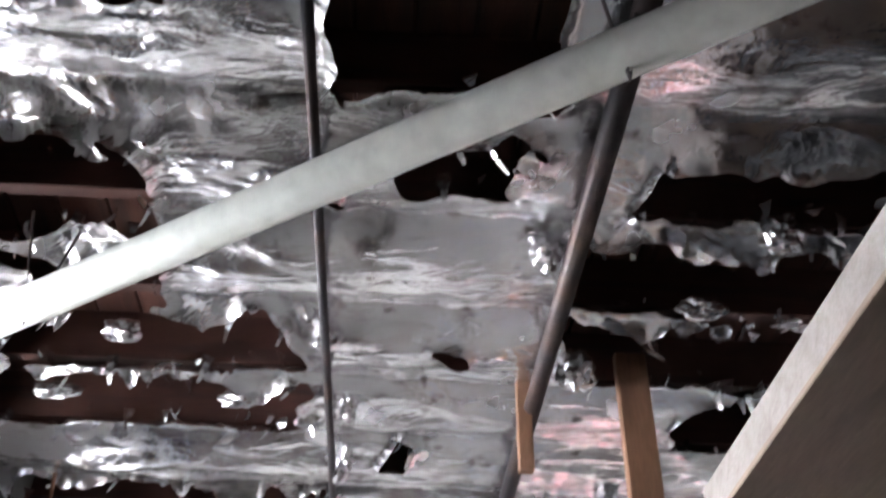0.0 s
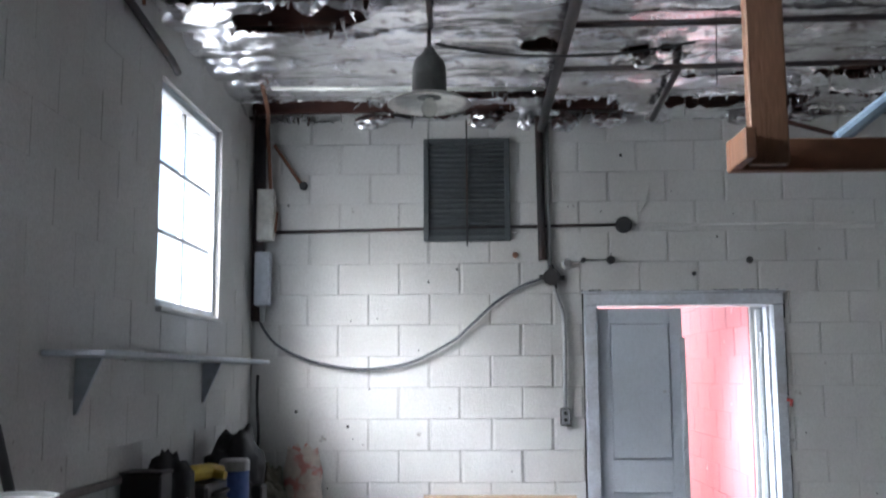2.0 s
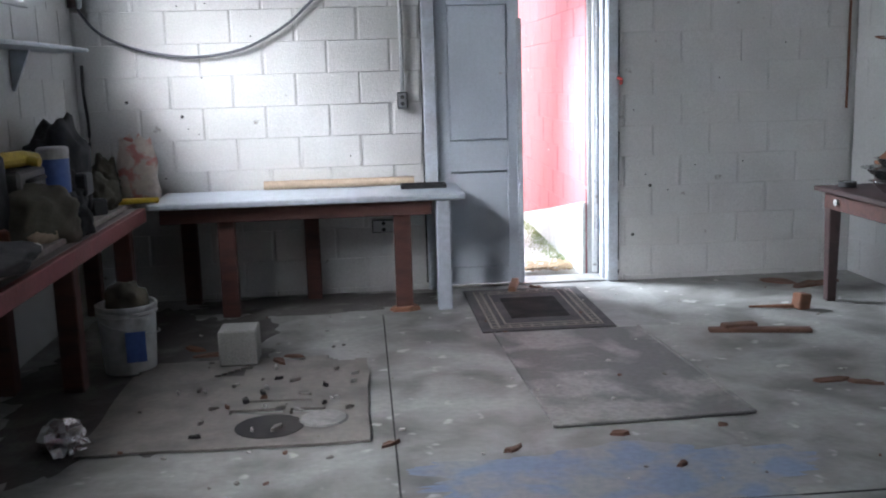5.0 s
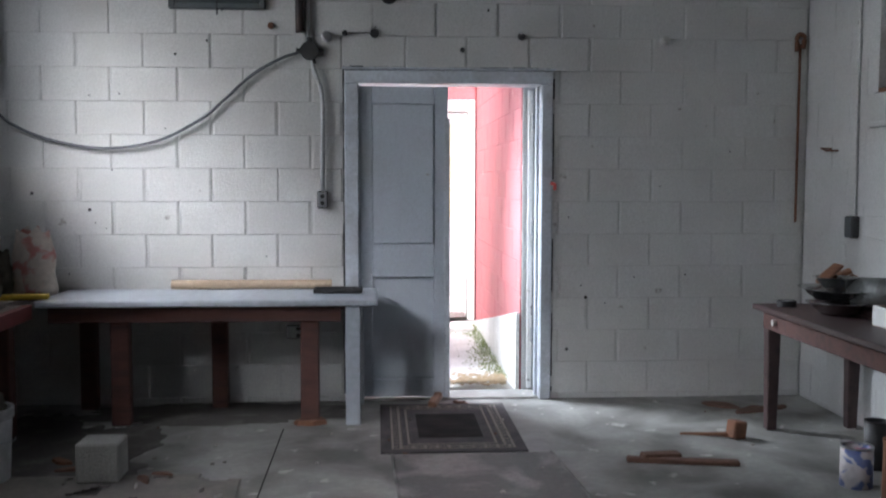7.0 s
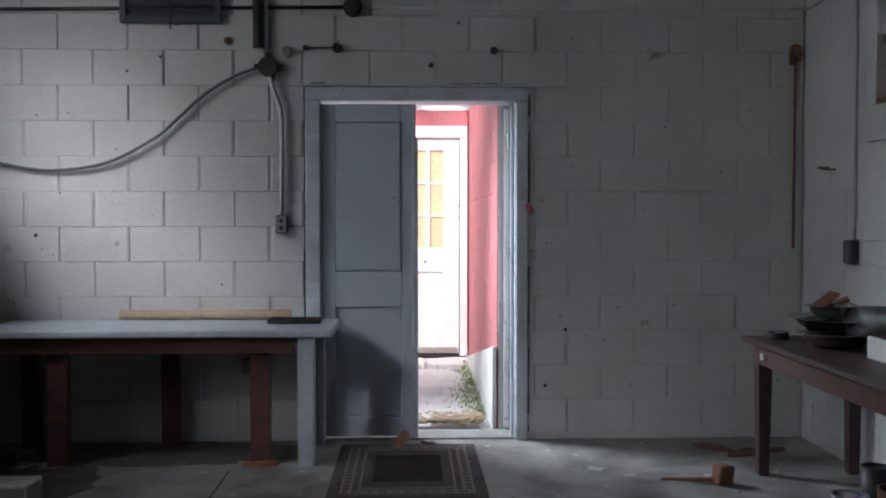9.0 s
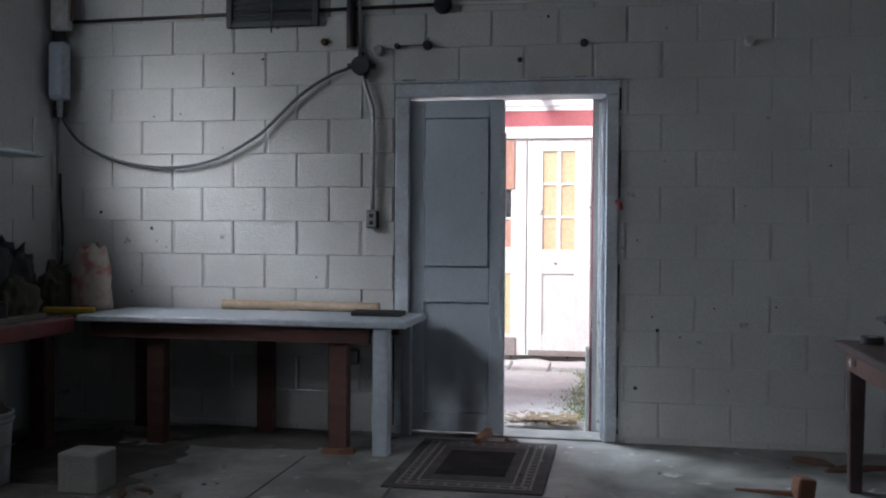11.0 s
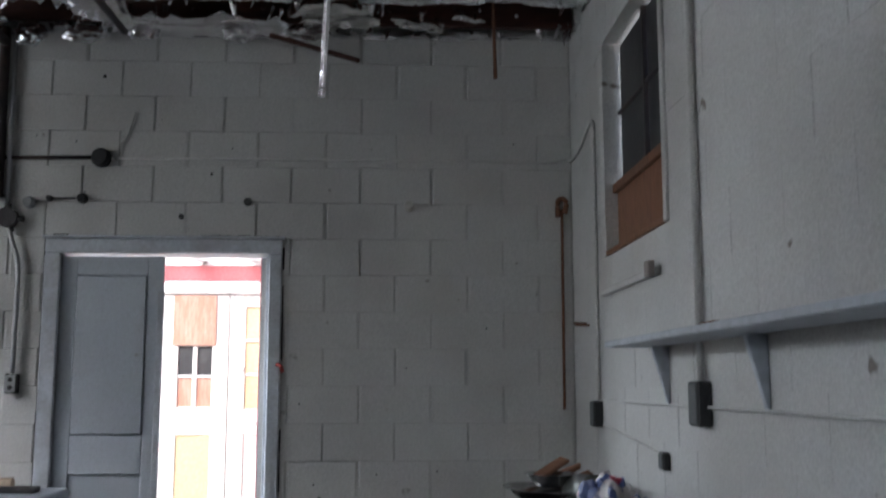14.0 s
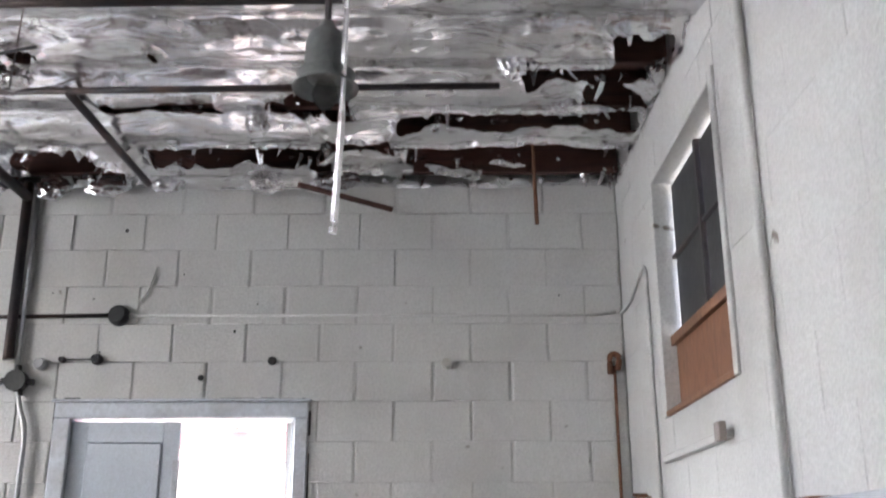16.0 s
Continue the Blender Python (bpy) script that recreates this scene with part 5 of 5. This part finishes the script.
fixed("broken_lath", bm_box(3.14, 3.68, 6.70, 6.73, 3.255, 3.28, 0.004, None, pose(0, 0, 0, 0, 11, 14)), REDWOOD, "broken dark lath hanging from the ceiling edge", "lath")
fixed("pull_chain", bm_tube([(2.35, 4.95, 3.42), (2.34, 4.95, 3.05)], 0.003, 5), DARKMETAL, "thin chain hanging from the ceiling", "chain")
tb2 = thing("drain_pipe", (0.8, 1.8, 3.15), "long white plastic pipe slung under the ceiling", "pipe")
part("pipe", bm_tube([(-0.43, 2.62, 3.13), (0.11, 2.27, 3.15), (1.73, 1.17, 3.17), (3.0, 0.3, 3.19)], 0.052, 24), PIPEWHITE, tb2, "", True)
part("collar", bm_tube([(-0.20, 2.47, 3.139), (-0.08, 2.393, 3.144)], 0.06, 24), PIPEWHITE, tb2)
for x, y in ((0.20, 2.21), (1.56, 1.285)):
    part("hanger", bm_tube([(x - 0.06, y - 0.03, 3.44), (x, y, 3.09), (x + 0.06, y + 0.03, 3.44)], 0.005, 6), DARKMETAL, tb2)

rk = thing("hanging_rack", (2.5, 2.4, 2.17), "overhead wooden storage rack hung from the ceiling joists", "rack")
part("post", bm_box(1.865, 1.968, 2.76, 2.80, 2.17, 3.45, 0.004), PINE, rk)
part("post", bm_box(3.12, 3.25, 2.80, 2.84, 2.17, 3.45, 0.004), PINE, rk)
part("bottom_rail", bm_box(1.83, 3.26, 2.845, 2.885, 2.17, 2.26, 0.004), RUSTWOOD, rk)
part("end_block", bm_box(3.14, 3.26, 2.886, 3.0, 2.17, 2.30, 0.004), RUSTWOOD, rk)
part("end_block", bm_box(1.83, 1.86, 2.69, 2.844, 2.172, 2.255, 0.003), RUSTWOOD, rk)
part("cross_rail", bm_box(1.84, 3.26, 2.715, 2.757, 2.635, 2.72, 0.004), GREYWOOD, rk)
part("cross_rail", bm_box(1.84, 3.26, 0.8, 0.84, 2.635, 2.72, 0.004), GREYWOOD, rk)
part("post", bm_box(1.875, 1.965, 0.845, 0.885, 2.6, 3.45, 0.004), PINE, rk)
part("post", bm_box(3.12, 3.25, 0.845, 0.885, 2.6, 3.45, 0.004), PINE, rk)
part("plywood", bm_box(1.98, 3.26, 0.7, 2.71, 2.722, 2.738, 0.003), PLY, rk, "weathered plywood sheet")
fixed("stored_board", bm_box(2.02, 2.06, 1.2, 2.6, 2.74, 2.90, 0.004, None, pose(0, 0, 0, 0, 8, 0)), GREYWOOD, "grey board stored on the rack", "board")
fixed("stored_tarp", bm_lump((2.55, 2.0, 2.739), (0.35, 0.5, 0.25), 77, 0.3, 4), TARP, "dark cloth bundle stored on the rack", "cloth", smooth=True)
fixed("blue_pole", bm_tube([(2.17, 2.96, 2.28), (2.60, 2.9, 2.62), (2.75, 2.87, 2.70)], 0.022, 10), BLUEBAR, "pale blue pole wedged in the rack", "pole")
fixed("loose_stick", bm_box(1.56, 1.61, 2.93, 2.97, 3.1, 3.44, 0.004), PINE, "pale wooden stick hanging from the ceiling", "stick")

for k, (x, y, sx, sy, sz) in enumerate(((1.75, 6.80, 0.16, 0.07, 0.13), (2.05, 6.82, 0.2, 0.06, 0.10), (2.40, 6.80, 0.16, 0.06, 0.08), (2.95, 6.78, 0.16, 0.07, 0.10), (0.40, 6.78, 0.2, 0.07, 0.10), (1.20, 6.76, 0.2, 0.07, 0.11),
                                        (1.48, 6.70, 0.09, 0.08, 0.14), (3.35, 6.72, 0.22, 0.07, 0.10), (0.96, 3.55, 0.06, 0.12, 0.10), (0.99, 3.10, 0.05, 0.10, 0.08), (0.93, 2.66, 0.07, 0.07, 0.07), (1.72, 2.74, 0.11, 0.10, 0.13),
                                        (2.02, 3.72, 0.09, 0.09, 0.11), (1.78, 4.18, 0.07, 0.06, 0.08), (2.08, 5.50, 0.12, 0.08, 0.10), (1.55, 2.18, 0.07, 0.08, 0.08), (2.15, 2.02, 0.10, 0.07, 0.12), (2.05, 2.40, 0.12, 0.05, 0.07),
                                        (4.25, 5.42, 0.10, 0.06, 0.09), (4.55, 5.82, 0.14, 0.06, 0.07), (3.05, 5.98, 0.10, 0.07, 0.10), (0.30, 2.66, 0.10, 0.05, 0.07), (0.62, 3.06, 0.12, 0.04, 0.06), (0.0, 3.06, 0.14, 0.04, 0.06))):
    o = bm_lump((0, 0, 0), (sx * 0.6, sy * 0.6, sz * 0.55), 500 + k, 0.38, 3, False, 2.1)
    o.transform(Matrix.Translation((x, y, 3.405 - 0.6 * sz)))
    fixed("foil_flap", o, FOIL, "crumpled flap of silver foil hanging from the ceiling", "foil", "foil flaps under the ceiling")

# ---- yard outside the door ----
bm = bmesh.new()
vs = [bm.verts.new(p) for p in ((-300, -300, -0.06), (300, -300, -0.06), (300, 300, -0.06), (-300, 300, -0.06))]
bm.faces.new(vs)
tagged(part("ground", bm, YARD), "bare concrete and earth ground outside", "ground", kind="structure")
bm = bmesh.new()
n = 26
grid = [[bm.verts.new((1.0 + 2.05 * i / n, NY + 0.24 + 3.05 * j / n,
                       -0.005 + 0.05 * j / n + 0.02 * noise.noise(Vector((i * 0.3, j * 0.3, 1))))) for j in range(n + 1)] for i in range(n + 1)]
for i in range(n):
    for j in range(n):
        bm.faces.new((grid[i][j], grid[i + 1][j], grid[i + 1][j + 1], grid[i][j + 1]))
tagged(part("pavement", bm, YARD, None, "", True), "cracked pale concrete yard rising against the wall", "pavement", kind="structure")
for j in range(4):
    x0 = 1.6 + 0.35 * j
    tagged(part("pavement", bm_box(x0, x0 + 0.33, 9.55 + 0.03 * (j % 2), 9.95, 0.0, 0.075, 0.01), YARD), "broken concrete step by the far doors", "step", kind="structure")
bm = bmesh.new()
rnd = random.Random(8)
for k in range(1000):
    y = rnd.uniform(7.5, 9.9)
    x = 3.02 - abs(rnd.gauss(0, 0.075)) * (1.1 + 0.5 * math.sin(y * 4))
    h, a = rnd.uniform(0.008, 0.035), rnd.random() * 6.28
    dx, dy = 0.005 * math.cos(a), 0.005 * math.sin(a)
    z = 0.0 + 0.05 * (y - 7.16) / 3.05
    bm.faces.new((bm.verts.new((x - dx, y - dy, z)), bm.verts.new((x + dx, y + dy, z)), bm.verts.new((x + rnd.gauss(0, 0.02), y + rnd.gauss(0, 0.02), z + h))))
tagged(part("grass", bm, GRASS), "thin strip of grass growing in the concrete", "grass", kind="stuff")
bm = bmesh.new()
for k in range(500):
    x, y = 2.97 - abs(rnd.gauss(0, 0.25)), 7.2 + abs(rnd.gauss(0, 0.16))
    a = rnd.random() * 6.28
    z = 0.03 + 0.03 * rnd.random()
    s = rnd.uniform(0.01, 0.03)
    bm.faces.new([bm.verts.new((x + s * math.cos(a + d), y + s * math.sin(a + d), z + 0.01 * rnd.random())) for d in (0, 1.2, 3.1, 4.4)])
tagged(part("leaf_litter", bm, STRAW), "dry brown leaves blown against the doorway", "leaves", kind="stuff")

bm = bm_box(3.03, 3.056, 7.19, 10.2, -0.05, 0.05, 0.004)
for v in bm.verts:
    if v.co.z > 0:
        v.co.z += 0.49 * max(0.0, (9.95 - v.co.y) / 2.75)
tagged(part("concrete_kerb", bm, YARD), "pale sloping concrete kerb along the red wall", "kerb")

shed = thing("red_outbuilding", (2.5, 10.25, 0), "red painted block outbuilding with peeling white doors", "building")
part("wall", bm_box(3.07, 3.27, 7.18, 10.6, -0.05, 2.42, 0), MORTAR, shed)
part("wall", bm_box(-1.0, 3.27, 10.61, 10.8, -0.05, 2.62, 0), WHITEPEEL, shed)
part("lintel", bm_box(0.6, 3.055, 10.25, 10.45, 2.255, 2.405, 0.006), REDBLOCK, shed, "red painted lintel")
part("fascia", bm_box(0.6, 3.3, 10.2, 10.24, 2.44, 2.50, 0.005), WHITEPEEL, shed)
for x in (1.5, 2.0, 2.5, 3.0):
    part("rafter", bm_box(x - 0.03, x + 0.03, 9.3, 10.6, 2.52, 2.62, 0.004), WHITEPEEL, shed)
part("door_casing", bm_box(2.362, 3.045, 10.22, 10.30, 2.14, 2.252, 0.005), WHITEPEEL, shed)
part("door_casing", bm_box(2.975, 3.045, 10.22, 10.30, 0.05, 2.138, 0.005), WHITEPEEL, shed)
part("door_casing", bm_box(1.5, 2.36, 10.22, 10.30, 2.14, 2.252, 0.005), WHITEPEEL, shed)


def old_door(x0, x1, y, panes_z, cols, rws, pane_mats, low_panel, st=0.145):
    d = part("door", bm_box(x0, x0 + st, y, y + 0.04, 0.08, 2.13, 0.004), WHITEPEEL, shed)
    part("stile", bm_box(x1 - st, x1, y, y + 0.04, 0.08, 2.13, 0.004), WHITEPEEL, d)
    z0, z1 = panes_z
    for a, b in ((0.08, 0.28), (0.86, z0), (z1, 2.13)):
        part("rail", bm_box(x0 + st, x1 - st, y, y + 0.04, a, b, 0.004), WHITEPEEL, d)
    part("panel", bm_box(x0 + st, x1 - st, y + 0.014, y + 0.028, 0.28, 0.86, 0), low_panel, d)
    w, h = (x1 - x0 - 2 * st) / cols, (z1 - z0) / rws
    for k in range(1, cols):
        part("bar", bm_box(x0 + st + w * k - 0.02, x0 + st + w * k + 0.02, y + 0.004, y + 0.036, z0, z1, 0.003), WHITEPEEL, d)
    for k in range(1, rws):
        part("bar", bm_box(x0 + st, x1 - st, y + 0.006, y + 0.034, z0 + h * k - 0.012, z0 + h * k + 0.012, 0.003), WHITEPEEL, d)
    for i in range(cols):
        for k in range(rws):
            part("pane", bm_box(x0 + st + 0.002 + w * i, x0 + st - 0.002 + w * (i + 1), y + 0.018, y + 0.022, z0 + h * k + 0.001, z0 + h * (k + 1) - 0.001, 0), pane_mats[(i + k * cols) % len(pane_mats)], d)
    return d


old_door(2.372, 2.965, 10.25, (1.09, 2.02), 2, 3, [CURTAIN], WHITEPEEL)
old_door(1.765, 2.362, 10.25, (1.11, 1.66), 2, 2, [REDBLIND, REDBLIND, DUSTGLASS, DUSTGLASS], CURTAIN)
part("board", bm_box(1.86, 2.25, 10.235, 10.249, 1.665, 2.125, 0.003), REDBLIND, shed, "faded red boards")
part("kick_board", bm_box(1.80, 2.27, 10.235, 10.249, 0.08, 0.25, 0.003), GREYWOOD, shed, "grey rotten board at the foot")
part("kick_board", bm_box(2.39, 2.95, 10.237, 10.249, 0.082, 0.135, 0.003), GREYWOOD, shed, "grey rotten board at the foot")
part("wall", bm_box(-1.0, 1.76, 10.3, 10.5, -0.05, 2.2, 0), WHITEPEEL, shed)


# ---- blocks of the walls, one by one ----
MESHES = {}


def block_mesh(w, h, material, b, c=0.0009):
    """A bevelled block face of that size, standing in the xz plane and looking to -y."""
    key = (round(w, 3), round(h, 3), material.name, b, c)
    if key not in MESHES:
        d = 0.011
        v = [(-w / 2, d, -h / 2), (w / 2, d, -h / 2), (w / 2, d, h / 2), (-w / 2, d, h / 2),
             (-w / 2, 0.004, -h / 2), (w / 2, 0.004, -h / 2), (w / 2, 0.004, h / 2), (-w / 2, 0.004, h / 2),
             (-w / 2 + b, 0, -h / 2 + c), (w / 2 - b, 0, -h / 2 + c), (w / 2 - b, 0, h / 2 - c), (-w / 2 + b, 0, h / 2 - c)]
        f = [(8, 9, 10, 11)]
        for k in range(4):
            m = (k + 1) % 4
            f += [(4 + k, 4 + m, 8 + m, 8 + k), (k, m, 4 + m, 4 + k)]
        me = bpy.data.meshes.new("brick")
        me.from_pydata(v, [], f)
        me.materials.append(material)
        MESHES[key] = me
    return MESHES[key]


def even(phase):
    """Block ends at one even spacing."""
    return lambda n: phase + LONG * n


def round_door(n):
    """Block ends of the wall with the doorway, a little closer over the door."""
    return 0.38 + LONG * n if n < 3 else 1.6475 + 0.4059 * (n - 3) if n < 8 else 3.677 + LONG * (n - 8)


def lay_blocks(parent, lo, hi, zlo, zhi, holes, place, material, spot, joint=0.007, seed=1, edge=0.007):
    rnd = random.Random(seed)
    k = -1
    base = parent.matrix_world.translation if parent.type == "EMPTY" else Vector((0, 0, 0))
    while Z0 + COURSE * k < zhi:
        v0, v1 = max(zlo, Z0 + COURSE * k), min(zhi, Z0 + COURSE * (k + 1))
        first = 0.0 if k % 2 else 0.5
        for n in range(-30, 40):
            u0, u1 = max(lo, spot(n + first)), min(hi, spot(n + 1 + first))
            if u1 - u0 < 0.03 or v1 - v0 < 0.03:
                continue
            for a0, a1, b0, b1 in cut_rects((u0, u1, v0, v1), holes):
                if a1 - a0 < 0.02 or b1 - b0 < 0.02:
                    continue
                wide = rnd.choice((0.5, 0.8, 1.0, 1.0, 1.5))
                ob = new("brick", block_mesh(a1 - a0 - joint * wide, b1 - b0 - 0.0003, material, edge * wide, rnd.choice((0.0012, 0.0018, 0.0035)) if edge > 0.005 else 0.0))
                ob.parent = parent
                m = place((a0 + a1) / 2, (b0 + b1) / 2, rnd.uniform(-0.0012, 0.0012))
                ob.matrix_basis = Matrix.Translation(-base_of(parent)) @ m
        k += 1


lay_blocks(wall_north, WX, EX, 0.0, 3.42, N_HOLES, lambda u, v, d: pose(u, NY + d, v), BLOCK, round_door, 0.010, 1, 0.009)
lay_blocks(wall_west, 1.5, NY, 0.9, 3.42, W_HOLES, lambda u, v, d: pose(WX + d, u, v, 0, 0, 90), BLOCK, even(0.1), 0.002, 2, 0.003)
lay_blocks(wall_east, 2.6, NY, 0.0, 3.42, E_HOLES, lambda u, v, d: pose(EX + d, u, v, 0, 0, -90), BLOCK, even(0.2), 0.0008, 3, 0.0035)
lay_blocks(shed, 7.2, 10.6, -0.05, 2.42, [], lambda u, v, d: pose(3.06 + d, u, v, 0, 0, -90), REDBLOCK, even(0.2), 0.005, 4)
